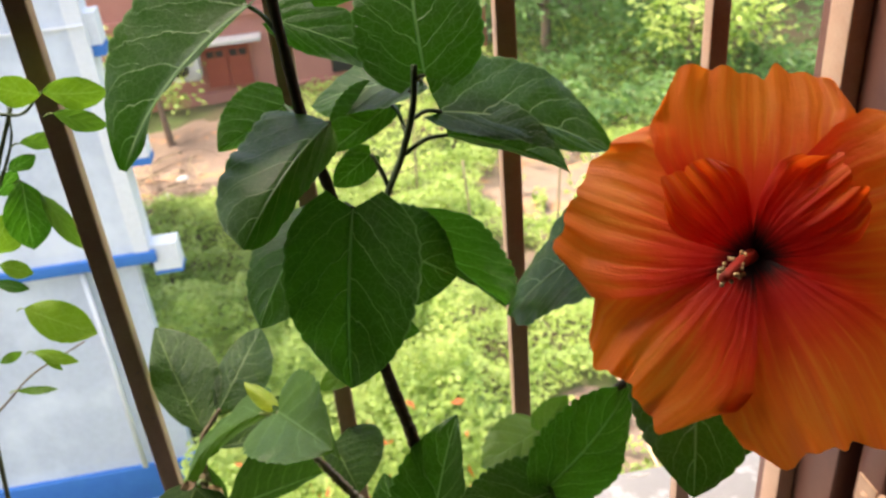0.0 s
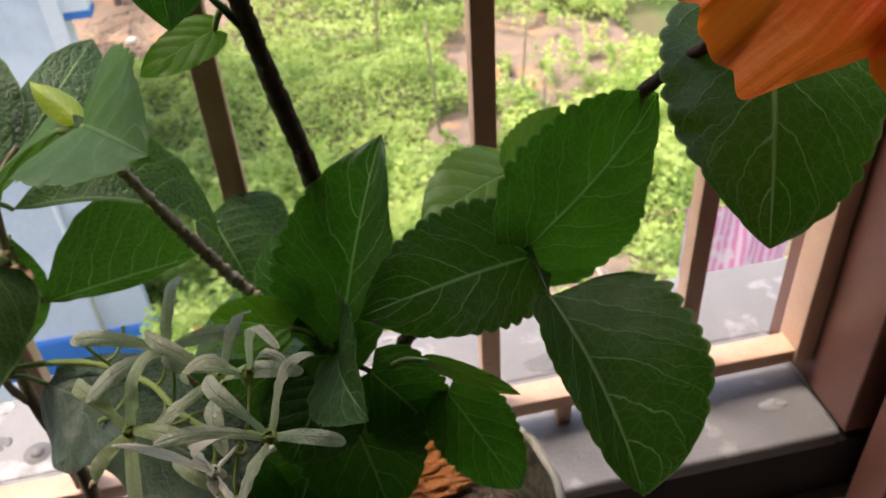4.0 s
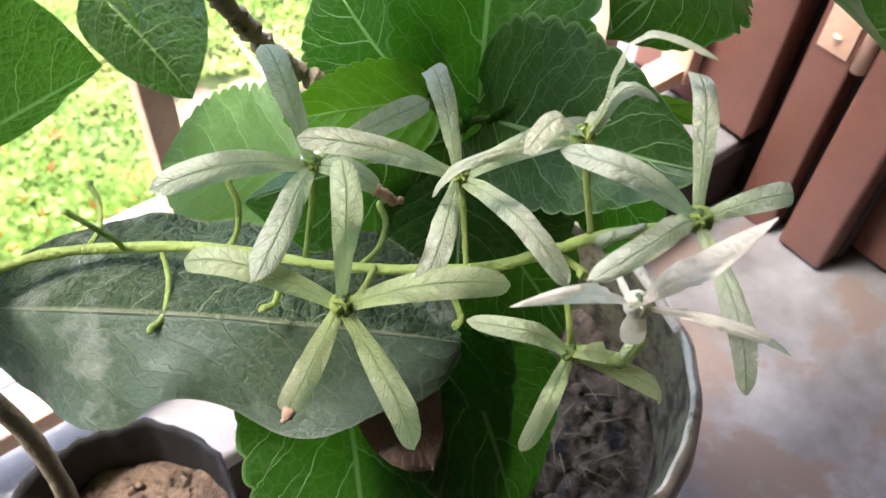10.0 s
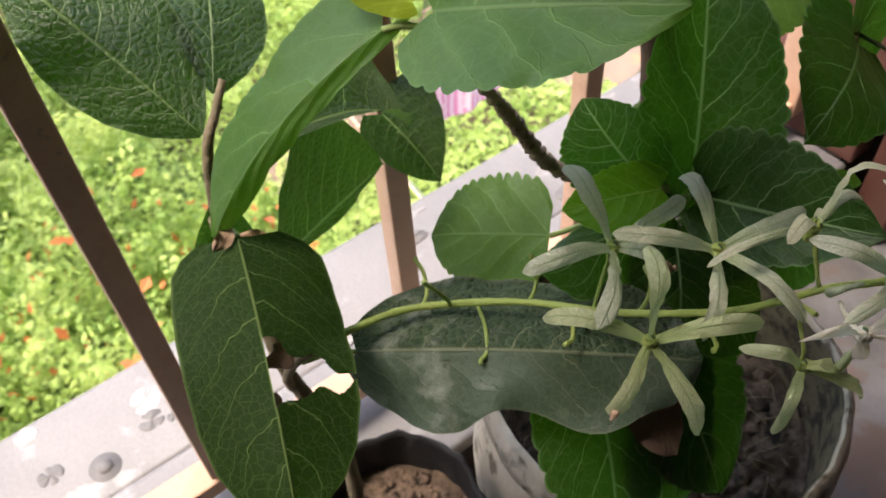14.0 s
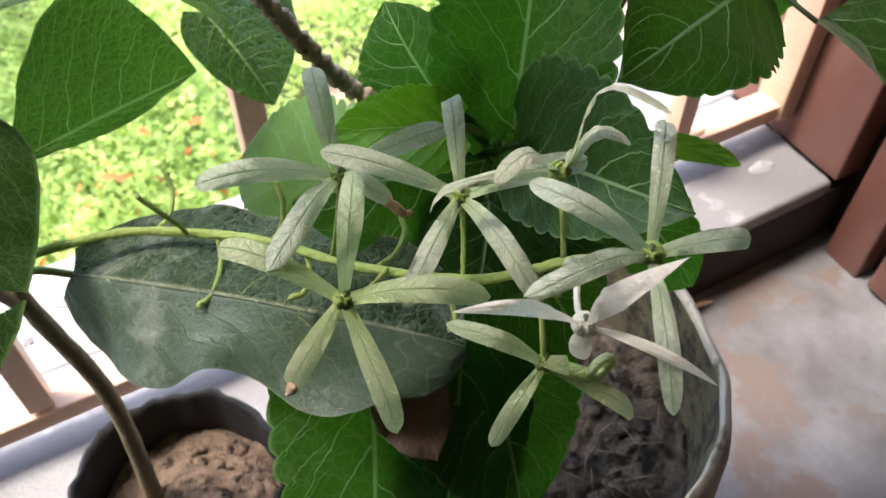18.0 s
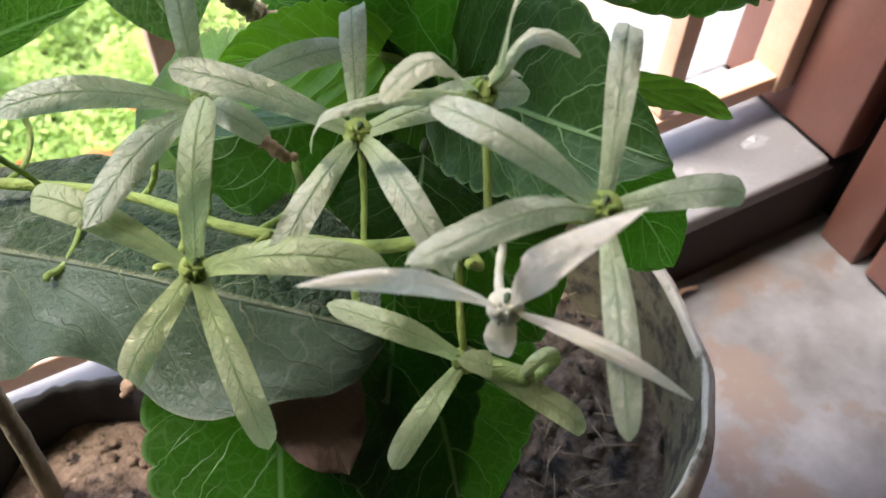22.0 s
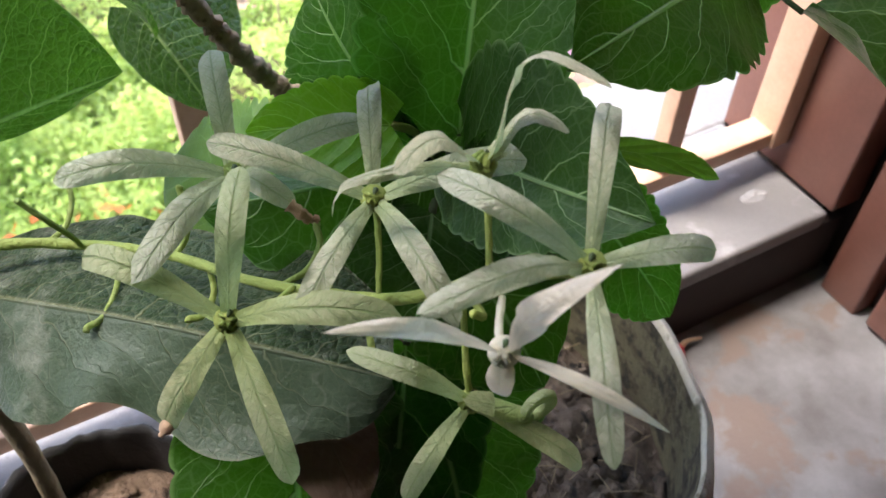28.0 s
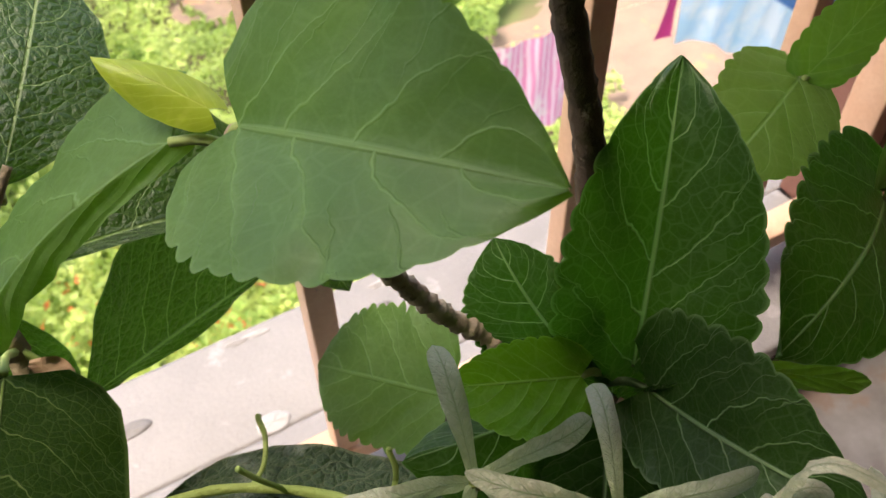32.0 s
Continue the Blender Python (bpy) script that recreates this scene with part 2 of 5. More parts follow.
def grain(nt, scale, detail=4.0, rough=0.55, where="Object", stretch=None, kind="NOISE"):
    tc = nt.nodes.new("ShaderNodeTexCoord")
    out = tc.outputs[where]
    if stretch:
        mp = nt.nodes.new("ShaderNodeMapping")
        mp.inputs["Scale"].default_value = stretch
        nt.links.new(out, mp.inputs["Vector"])
        out = mp.outputs[0]
    if kind == "NOISE":
        n = nt.nodes.new("ShaderNodeTexNoise")
        n.inputs["Detail"].default_value, n.inputs["Roughness"].default_value = detail, rough
        res = n.outputs[0]
    else:
        n = nt.nodes.new("ShaderNodeTexVoronoi")
        n.feature = kind
        res = n.outputs["Distance"]
    n.inputs["Scale"].default_value = scale
    nt.links.new(out, n.inputs["Vector"])
    return res


def bumped(nt, bsdf, height, strength=0.3, distance=0.001):
    b = nt.nodes.new("ShaderNodeBump")
    b.inputs["Strength"].default_value, b.inputs["Distance"].default_value = strength, distance
    nt.links.new(height, b.inputs["Height"])
    nt.links.new(b.outputs[0], bsdf.inputs["Normal"])
    return b.outputs[0]


def leafy(name, dark, light, glow, vein, laterals=6, slant=0.5, fine=260.0, through_light=0.3, rough=0.42, relief=0.35, scar=0.0, vein_amount=0.8,
          net_amount=0.3, quilt=0.0, thin=1.0, spec=0.45, pucker=0.0, bleached_sheen=0.0, bend=1.15, foot=None):
    """A leaf's skin: a midrib, slanting side veins from the base up, a net at two sizes, mottling, and light that shines through."""
    m, nt, bsdf = shader(name)
    uv = nt.nodes.new("ShaderNodeUVMap")
    sep = nt.nodes.new("ShaderNodeSeparateXYZ")
    nt.links.new(uv.outputs[0], sep.inputs[0])
    wob = calc(nt, "MULTIPLY", calc(nt, "SUBTRACT", grain(nt, 90, 3), 0.5), 0.13)
    both = calc(nt, "SUBTRACT", calc(nt, "MULTIPLY", sep.outputs[0], 2.0), 1.0)
    a = calc(nt, "ABSOLUTE", both)
    stagger = calc(nt, "MULTIPLY", calc(nt, "GREATER_THAN", both, 0.0), 0.3)
    s = calc(nt, "ADD", sep.outputs[1], wob)
    q = calc(nt, "MULTIPLY", calc(nt, "SUBTRACT", s, calc(nt, "MULTIPLY", calc(nt, "POWER", a, bend), slant)), float(laterals))
    q = calc(nt, "ADD", q, calc(nt, "MULTIPLY", stagger, calc(nt, "MINIMUM", calc(nt, "MAXIMUM", q, 0.0), 1.0)))
    off = calc(nt, "ABSOLUTE", calc(nt, "SUBTRACT", calc(nt, "FRACT", calc(nt, "ADD", q, 40.5)), 0.5))
    reach = calc(nt, "SUBTRACT", 1.0, calc(nt, "MULTIPLY", calc(nt, "POWER", a, 2.0), 0.7))
    slim = calc(nt, "DIVIDE", off, calc(nt, "SUBTRACT", 1.15, calc(nt, "MULTIPLY", a, 0.75)))
    side = calc(nt, "MULTIPLY", ramp(nt, slim, 0.032 * thin, 0.01 * thin), reach)
    twice = calc(nt, "ABSOLUTE", calc(nt, "SUBTRACT", calc(nt, "FRACT", calc(nt, "MULTIPLY", calc(nt, "ADD", q, calc(nt, "MULTIPLY", a, 0.9)), 2.0)), 0.5))
    fork = calc(nt, "MULTIPLY", ramp(nt, twice, 0.03 * thin, 0.01 * thin), calc(nt, "MULTIPLY", ramp(nt, a, 0.35, 0.6), 0.45))
    side = calc(nt, "MAXIMUM", side, fork)
    halo = calc(nt, "MULTIPLY", ramp(nt, off, 0.2, 0.0), reach)
    mid = ramp(nt, a, 0.036 * thin, 0.014 * thin)
    ribs = calc(nt, "MAXIMUM", side, mid)
    fine_cell = grain(nt, fine, kind="DISTANCE_TO_EDGE")
    wide_cell = grain(nt, fine * 0.42, kind="DISTANCE_TO_EDGE")
    net = calc(nt, "MAXIMUM", calc(nt, "MULTIPLY", ramp(nt, fine_cell, 0.11 * thin, 0.0), 0.5), ramp(nt, wide_cell, 0.075 * thin, 0.02 * thin))
    rim = calc(nt, "MULTIPLY", ramp(nt, a, 0.955, 0.99), 0.6)
    veins = calc(nt, "MAXIMUM", calc(nt, "MAXIMUM", ribs, rim), calc(nt, "MULTIPLY", net, net_amount))
    info = nt.nodes.new("ShaderNodeObjectInfo")
    blotch = calc(nt, "ADD", calc(nt, "MULTIPLY", grain(nt, 35, 5), 0.9), calc(nt, "MULTIPLY", info.outputs["Random"], 0.35))
    col = mixed(nt, ramp(nt, blotch, 0.35, 0.85), dark, light)
    col = mixed(nt, calc(nt, "MULTIPLY", ramp(nt, grain(nt, 260, 3), 0.64, 0.76), 0.35), col, tuple(min(1, 1.9 * c + 0.01) for c in light))
    col = mixed(nt, calc(nt, "MULTIPLY", info.outputs["Random"], 0.45), col, tuple(c * k for c, k in zip(light, (1.25, 0.95, 0.6))))
    if foot:
        col = mixed(nt, calc(nt, "MULTIPLY", ramp(nt, s, 0.6, 0.0), 0.75), col, foot)
    col = mixed(nt, calc(nt, "MULTIPLY", halo, 0.3), col, tuple(min(1, 1.5 * c) for c in light))
    col = mixed(nt, calc(nt, "MULTIPLY", veins, vein_amount), col, vein)
    thru = mixed(nt, calc(nt, "MULTIPLY", ramp(nt, grain(nt, 40, 4), 0.35, 0.7), 0.45), glow, tuple(0.55 * c for c in glow))
    thru = mixed(nt, calc(nt, "MULTIPLY", veins, vein_amount), thru, tuple(min(1, 1.15 * c + 0.1) for c in glow))
    # one half paler: wear and its glossy sheen put into the colour
    if bleached_sheen:
        pale = calc(nt, "MULTIPLY", calc(nt, "LESS_THAN", both, 0.0), calc(nt, "MULTIPLY", ramp(nt, grain(nt, 30, 4), 0.3, 0.6), bleached_sheen))
        col = mixed(nt, pale, col, (0.08, 0.11, 0.08))
    if scar:
        patch = calc(nt, "MULTIPLY", ramp(nt, grain(nt, 42, 6, 0.7), 0.56, 0.72), scar)
        col = mixed(nt, patch, col, (0.32, 0.33, 0.28))
        line = calc(nt, "ABSOLUTE", calc(nt, "SUBTRACT", grain(nt, 26, 3, 0.6), 0.5))
        crack = calc(nt, "MULTIPLY", ramp(nt, line, 0.006, 0.001), ramp(nt, grain(nt, 33, 4), 0.52, 0.6))
        col = mixed(nt, calc(nt, "MULTIPLY", crack, 0.08), col, (0.5, 0.48, 0.42))
    nt.links.new(col, bsdf.inputs["Base Color"])
    bsdf.inputs["Roughness"].default_value = rough
    bsdf.inputs["Specular IOR Level"].default_value = spec
    height = calc(nt, "SUBTRACT", calc(nt, "MULTIPLY", grain(nt, fine * 1.6, 3), 0.3), calc(nt, "MULTIPLY", ribs, 0.9))
    height = calc(nt, "ADD", height, calc(nt, "ADD", calc(nt, "MULTIPLY", grain(nt, 55, 2), 1.6), calc(nt, "MULTIPLY", ramp(nt, off, 0.0, 0.4), pucker)))
    if quilt:
        pillow = calc(nt, "ADD", ramp(nt, wide_cell, 0.0, 0.3), calc(nt, "MULTIPLY", ramp(nt, fine_cell, 0.0, 0.25), 0.3))
        if bleached_sheen:
            pillow = calc(nt, "MULTIPLY", pillow, calc(nt, "ADD", calc(nt, "GREATER_THAN", both, 0.0), 0.12))
        height = calc(nt, "ADD", height, calc(nt, "MULTIPLY", pillow, quilt))
    nrm = bumped(nt, bsdf, height, relief, 0.0012)
    tr = nt.nodes.new("ShaderNodeBsdfTranslucent")
    nt.links.new(thru, tr.inputs["Color"])
    nt.links.new(nrm, tr.inputs["Normal"])
    mix = nt.nodes.new("ShaderNodeMixShader")
    mix.inputs[0].default_value = through_light
    nt.links.new(bsdf.outputs[0], mix.inputs[1])
    nt.links.new(tr.outputs[0], mix.inputs[2])
    nt.links.new(mix.outputs[0], nt.nodes["Material Output"].inputs["Surface"])
    return m


def coat(name, colour, other, scale=30.0, rough=0.55, relief=0.2, metal=0.0, spots=None, spot_scale=15.0, spot_at=(0.6, 0.66), fine=400.0, stretch=None, size=0.001):
    """Paint, plaster, soil or bark: two colours mottled at two sizes, worn spots, fine relief."""
    m, nt, bsdf = shader(name)
    col = mixed(nt, ramp(nt, grain(nt, scale, 6, 0.6, stretch=stretch), 0.32, 0.68), colour, other)
    col = mixed(nt, calc(nt, "MULTIPLY", grain(nt, fine, 3, 0.6, stretch=stretch), 0.5), col, tuple(0.55 * c for c in colour))
    if spots:
        col = mixed(nt, ramp(nt, grain(nt, spot_scale, 5, 0.6), *spot_at), col, spots)
    nt.links.new(col, bsdf.inputs["Base Color"])
    bsdf.inputs["Roughness"].default_value = rough
    bsdf.inputs["Metallic"].default_value = metal
    bumped(nt, bsdf, calc(nt, "ADD", grain(nt, fine, 4, 0.65, stretch=stretch), calc(nt, "MULTIPLY", grain(nt, scale, 4, stretch=stretch), 0.8)), relief, size)
    return m


HIB = leafy("hibiscus_leaf", (0.005, 0.021, 0.004), (0.02, 0.057, 0.011), (0.12, 0.43, 0.015), (0.27, 0.42, 0.18), laterals=5, slant=0.42, fine=600, through_light=0.26, rough=0.4, spec=0.3, vein_amount=0.8, relief=0.55, pucker=0.3, net_amount=0.16)
HIB_PALE = leafy("hibiscus_leaf_pale", (0.045, 0.115, 0.024), (0.095, 0.18, 0.05), (0.24, 0.52, 0.03), (0.2, 0.34, 0.12), laterals=4, slant=0.42, fine=420, through_light=0.36, rough=0.5, vein_amount=0.36, net_amount=0.3, relief=0.4, pucker=0.5, spec=0.4)
# young yellower leaf, brightened in colour for light shining through it
HIB_FRESH_LIT = leafy("hibiscus_leaf_fresh_lit", (0.06, 0.2, 0.012), (0.12, 0.3, 0.025), (0.34, 0.75, 0.02), (0.36, 0.56, 0.14), laterals=5, slant=0.42, fine=420, through_light=0.42, rough=0.4, spec=0.24, vein_amount=0.7, net_amount=0.2, relief=0.5, pucker=0.5)
YOUNG = leafy("young_leaf", (0.28, 0.42, 0.03), (0.4, 0.55, 0.05), (0.5, 0.6, 0.04), (0.5, 0.55, 0.1), laterals=5, through_light=0.4)
PET = leafy("petrea_leaf", (0.006, 0.022, 0.004), (0.02, 0.05, 0.01), (0.11, 0.32, 0.015), (0.22, 0.32, 0.11), laterals=7, slant=0.3, fine=900, through_light=0.26, rough=0.45, relief=0.55, vein_amount=0.75, net_amount=0.2, quilt=0.6, spec=0.4, pucker=0.3, bend=1.5)
PET_DULL = leafy("petrea_leaf_dull", (0.003, 0.014, 0.002), (0.01, 0.028, 0.0045), (0.09, 0.28, 0.01), (0.15, 0.21, 0.06), laterals=6, slant=0.3, fine=900, through_light=0.12, rough=0.55, relief=0.5, vein_amount=0.7, net_amount=0.2, quilt=0.2, spec=0.08, thin=0.7, bend=1.5)
PET_OLD = leafy("petrea_leaf_old", (0.009, 0.026, 0.011), (0.026, 0.05, 0.028), (0.1, 0.22, 0.04), (0.26, 0.26, 0.15), laterals=8, slant=0.3, fine=900, through_light=0.12, rough=0.36, relief=0.6, scar=0.55, vein_amount=0.5, net_amount=0.3, quilt=1.0, spec=0.16, pucker=0.3, bleached_sheen=0.8, bend=1.4)
PET_DRY = leafy("petrea_leaf_dry", (0.09, 0.06, 0.05), (0.15, 0.105, 0.085), (0.2, 0.1, 0.05), (0.1, 0.07, 0.05), laterals=9, fine=480, through_light=0.15, rough=0.75, quilt=0.6)
SEPAL = leafy("sepal", (0.43, 0.46, 0.39), (0.62, 0.65, 0.57), (0.52, 0.66, 0.34), (0.13, 0.2, 0.07), laterals=9, slant=0.14, fine=1500, through_light=0.34, rough=0.6, relief=0.7, vein_amount=0.8, net_amount=0.45, thin=2.6, quilt=0.12, foot=(0.4, 0.5, 0.2))
SEPAL_GREEN = leafy("sepal_green", (0.4, 0.45, 0.29), (0.54, 0.59, 0.43), (0.55, 0.68, 0.28), (0.12, 0.2, 0.05), laterals=9, slant=0.14, fine=1500, through_light=0.4, rough=0.6, relief=0.7, vein_amount=0.8, net_amount=0.45, thin=2.6, quilt=0.12, foot=(0.4, 0.52, 0.14))
SEPAL_PALE = leafy("sepal_pale", (0.74, 0.72, 0.63), (0.84, 0.82, 0.74), (0.8, 0.8, 0.62), (0.36, 0.35, 0.27), laterals=9, slant=0.14, fine=800, through_light=0.5, rough=0.55, relief=0.4, vein_amount=0.35, net_amount=0.4, thin=2.0, quilt=0.5)
TWIG = coat("green_twig", (0.24, 0.34, 0.08), (0.34, 0.43, 0.14), 120, 0.6, 0.3)
STALK = leafy("fuzzy_stalk", (0.2, 0.3, 0.07), (0.32, 0.42, 0.13), (0.5, 0.62, 0.2), (0.3, 0.36, 0.12), through_light=0.35, rough=0.65, vein_amount=0.0, quilt=0.5, relief=0.5, fine=900)
DARKTWIG = coat("dark_green_twig", (0.035, 0.075, 0.02), (0.07, 0.1, 0.035), 120, 0.55, 0.3)
BARK = coat("bark", (0.065, 0.04, 0.028), (0.13, 0.09, 0.06), 160, 0.8, 0.9, spots=(0.26, 0.2, 0.15), spot_scale=240, spot_at=(0.62, 0.7))
VINE = coat("vine_bark", (0.2, 0.155, 0.085), (0.29, 0.23, 0.14), 200, 0.75, 0.7)
HUSK = coat("dry_husk", (0.36, 0.22, 0.13), (0.5, 0.35, 0.23), 200, 0.8, 0.6)
TWIGBARK = coat("knobbly_twig_bark", (0.34, 0.25, 0.165), (0.48, 0.38, 0.27), 160, 0.75, 0.9, spots=(0.1, 0.06, 0.04), spot_scale=200, spot_at=(0.58, 0.68))
SOIL = coat("soil", (0.17, 0.11, 0.075), (0.36, 0.25, 0.175), 140, 0.95, 1.0, spots=(0.03, 0.02, 0.016), spot_scale=110, spot_at=(0.58, 0.68), fine=500, size=0.003)
SOIL_GREY = coat("soil_grey", (0.07, 0.052, 0.038), (0.24, 0.185, 0.135), 120, 0.95, 1.0, spots=(0.02, 0.018, 0.016), spot_scale=90, spot_at=(0.55, 0.64), fine=500, size=0.003)
BAR = coat("brown_bar_paint", (0.56, 0.34, 0.22), (0.62, 0.41, 0.28), 60, 0.42, 0.15, spots=(0.32, 0.25, 0.22), spot_scale=130, spot_at=(0.7, 0.74))
SILL = coat("sill_paint", (0.25, 0.236, 0.23), (0.17, 0.161, 0.157), 9, 0.5, 0.5, spots=(0.3, 0.287, 0.282), spot_scale=30, spot_at=(0.58, 0.66))
CHIP = coat("bare_chip", (0.34, 0.328, 0.322), (0.28, 0.27, 0.265), 60, 0.6, 0.3)
STAIN = coat("grey_stain", (0.12, 0.112, 0.108), (0.17, 0.16, 0.156), 60, 0.6, 0.3)
SLAB = coat("worn_slab", (0.235, 0.228, 0.226), (0.1, 0.09, 0.083), 30, 0.5, 0.25, spots=(0.155, 0.117, 0.096), spot_scale=17, spot_at=(0.54, 0.6), fine=260)
FRAME = coat("red_brown_paint", (0.2, 0.084, 0.059), (0.155, 0.066, 0.047), 25, 0.4, 0.12, spots=(0.16, 0.08, 0.06), spot_scale=60, spot_at=(0.7, 0.75))
# near-black brown: shade of the riser and the rebate put into the paint
GAP = coat("shaded_dark_wood", (0.02, 0.012, 0.01), (0.035, 0.02, 0.016), 40, 0.8, 0.3)
POT = coat("whitewashed_pot", (0.6, 0.55, 0.44), (0.45, 0.39, 0.28), 45, 0.7, 0.6, spots=(0.14, 0.12, 0.08), spot_scale=70, spot_at=(0.54, 0.64), stretch=(1, 1, 0.3))
# mottled lining, darkened in colour for the shade inside the pot
POT_INNER = coat("shaded_stained_lining", (0.12, 0.105, 0.06), (0.2, 0.18, 0.1), 90, 0.85, 0.7, spots=(0.035, 0.03, 0.02), spot_scale=120, spot_at=(0.46, 0.6))
CHILLI = coat("chilli_skin", (0.22, 0.008, 0.014), (0.3, 0.012, 0.02), 60, 0.3, 0.1)
BAG = coat("black_plastic", (0.01, 0.009, 0.009), (0.022, 0.02, 0.019), 40, 0.75, 0.5)
PLASTER = coat("room_plaster", (0.5, 0.47, 0.42), (0.45, 0.42, 0.37), 3, 0.8, 0.1)


def petal_skin(name, reach=1.0):
    m, nt, bsdf = shader(name)
    uv = nt.nodes.new("ShaderNodeUVMap")
    sep = nt.nodes.new("ShaderNodeSeparateXYZ")
    nt.links.new(uv.outputs[0], sep.inputs[0])
    mp = nt.nodes.new("ShaderNodeMapping")
    mp.inputs["Scale"].default_value = (22, 1.8, 1)
    nt.links.new(uv.outputs[0], mp.inputs[0])
    streak = nt.nodes.new("ShaderNodeTexNoise")
    streak.inputs["Scale"].default_value, streak.inputs["Detail"].default_value = 1.0, 3.5
    nt.links.new(mp.outputs[0], streak.inputs["Vector"])
    s = calc(nt, "ADD", calc(nt, "MULTIPLY", sep.outputs[1], reach), calc(nt, "MULTIPLY", calc(nt, "SUBTRACT", streak.outputs[0], 0.5), 0.13))
    col = mixed(nt, ramp(nt, s, 0.09, 0.19), (0.03, 0.001, 0.005), (0.7, 0.014, 0.008))
    col = mixed(nt, ramp(nt, s, 0.26, 0.56), col, (0.86, 0.075, 0.008))
    col = mixed(nt, ramp(nt, s, 0.46, 0.82), col, (0.95, 0.215, 0.016))
    col = mixed(nt, calc(nt, "MULTIPLY", calc(nt, "MULTIPLY", ramp(nt, streak.outputs[0], 0.5, 0.7), 0.4), ramp(nt, s, 0.3, 0.6)), col, (0.96, 0.36, 0.04))
    col = mixed(nt, calc(nt, "MULTIPLY", ramp(nt, streak.outputs[0], 0.46, 0.32), 0.14), col, (0.62, 0.075, 0.008))
    nt.links.new(col, bsdf.inputs["Base Color"])
    bsdf.inputs["Roughness"].default_value = 0.55
    bsdf.inputs["Sheen Weight"].default_value = 0.15
    nrm = bumped(nt, bsdf, calc(nt, "ADD", calc(nt, "MULTIPLY", streak.outputs[0], 0.7), calc(nt, "MULTIPLY", grain(nt, 60, 5), 1.2)), 0.42, 0.003)
    tr = nt.nodes.new("ShaderNodeBsdfTranslucent")
    nt.links.new(col, tr.inputs["Color"])
    nt.links.new(nrm, tr.inputs["Normal"])
    mix = nt.nodes.new("ShaderNodeMixShader")
    mix.inputs[0].default_value = 0.55
    nt.links.new(bsdf.outputs[0], mix.inputs[1])
    nt.links.new(tr.outputs[0], mix.inputs[2])
    nt.links.new(mix.outputs[0], nt.nodes["Material Output"].inputs["Surface"])
    return m


PETAL, PETAL_RED = petal_skin("hibiscus_petal"), petal_skin("hibiscus_petaloid", 0.62)
PISTIL = coat("pistil", (0.5, 0.03, 0.02), (0.6, 0.08, 0.04), 200, 0.5, 0.2)
ANTHER = coat("anther", (0.75, 0.6, 0.3), (0.7, 0.45, 0.2), 300, 0.7, 0.4)

# ---- the window: sill, slab, wall, grille, casement ----
SILL_Z, SLAB_Z = -20.0, -25.6
solo("floor", box(-260, 260, -460, 16, -112, -104), PLASTER, "plain grey cement floor of the room", "floor", kind="structure", smooth=False)
solo("ceiling", box(-260, 260, -460, 30, 190, 200), PLASTER, "plain pale plaster ceiling", "ceiling", kind="structure", smooth=False)
solo("wall_south", box(-260, 260, -470, -460, -112, 200), PLASTER, "plain pale plaster wall behind the window seat", "wall", kind="structure", smooth=False)
solo("wall_west", box(-270, -260, -460, 30, -112, 200), PLASTER, "plain pale plaster side wall", "wall", kind="structure", smooth=False)
solo("wall_east", box(260, 270, -460, 30, -112, 200), PLASTER, "plain pale plaster side wall", "wall", kind="structure", smooth=False)
wall = part("wall_north", box(-260, 260, 13.6, 27, -112, SILL_Z - 1.2), PLASTER, smooth=False)
tagged(wall, "thick outer wall with a window opening", "wall", kind="structure")
part("wall_north_side", box(37.3, 260, 13.4, 20.8, SILL_Z - 1.2, 190), PLASTER, wall, smooth=False)
part("wall_north_side", box(-260, -82, 13.4, 27, SILL_Z - 1.2, 190), PLASTER, wall, smooth=False)
part("lintel", box(-82, 37.3, 13.4, 27, 118, 190), PLASTER, wall, smooth=False)
solo("window_sill", merge(box(-82, 42, 20.9, 27.6, SILL_Z - 1.2, SILL_Z, 0.3), box(-82, 35.2, 12.4, 21.0, SILL_Z - 1.2, SILL_Z - 0.01, 0.3)), SILL, "chipped whitish painted concrete window sill with stains", "window sill", kind="structure")
solo("sill_riser", box(-82, 37.0, 12.5, 13.5, SLAB_Z, SILL_Z - 1.1), GAP, "dark brown painted riser below the sill, its shade in the colour", "sill riser", kind="structure", smooth=False)
def patch(x, y, rx, ry, seed, top=0.05):
    return lathe([(0.01, top), (0.75, top), (0.97, top * 0.5), (1.0, -0.02)], 28, (x, y, SILL_Z), (rx, ry), 0.005, seed)


for n, (x, y, rx, ry, kind) in enumerate(((-7.7, 24.9, 0.9, 0.9, 0), (-13.4, 23.9, 0.7, 0.6, 1), (-8.0, 23.6, 0.75, 0.6, 1), (-7.0, 23.1, 0.35, 0.3, 1), (-14.8, 21.0, 0.7, 0.5, 1), (32.4, 15.2, 0.9, 0.45, 0),
                                       (-7.0, 19.5, 0.6, 0.4, 1), (20.5, 22.0, 1.6, 0.8, 1), (-4.0, 24.6, 1.4, 0.5, 1), (2.5, 21.5, 0.9, 0.6, 0), (10.0, 25.0, 1.1, 0.5, 1), (28.0, 20.6, 1.4, 0.5, 0), (-17.5, 23.2, 1.2, 0.6, 1))):
    solo("paint_chip" if kind == 0 else "paint_stain", patch(x, y, rx, ry, n, 0.03 + 0.004 * n), STAIN if kind else CHIP, "small worn patch in the sill's paint", "paint patch", "worn patches")
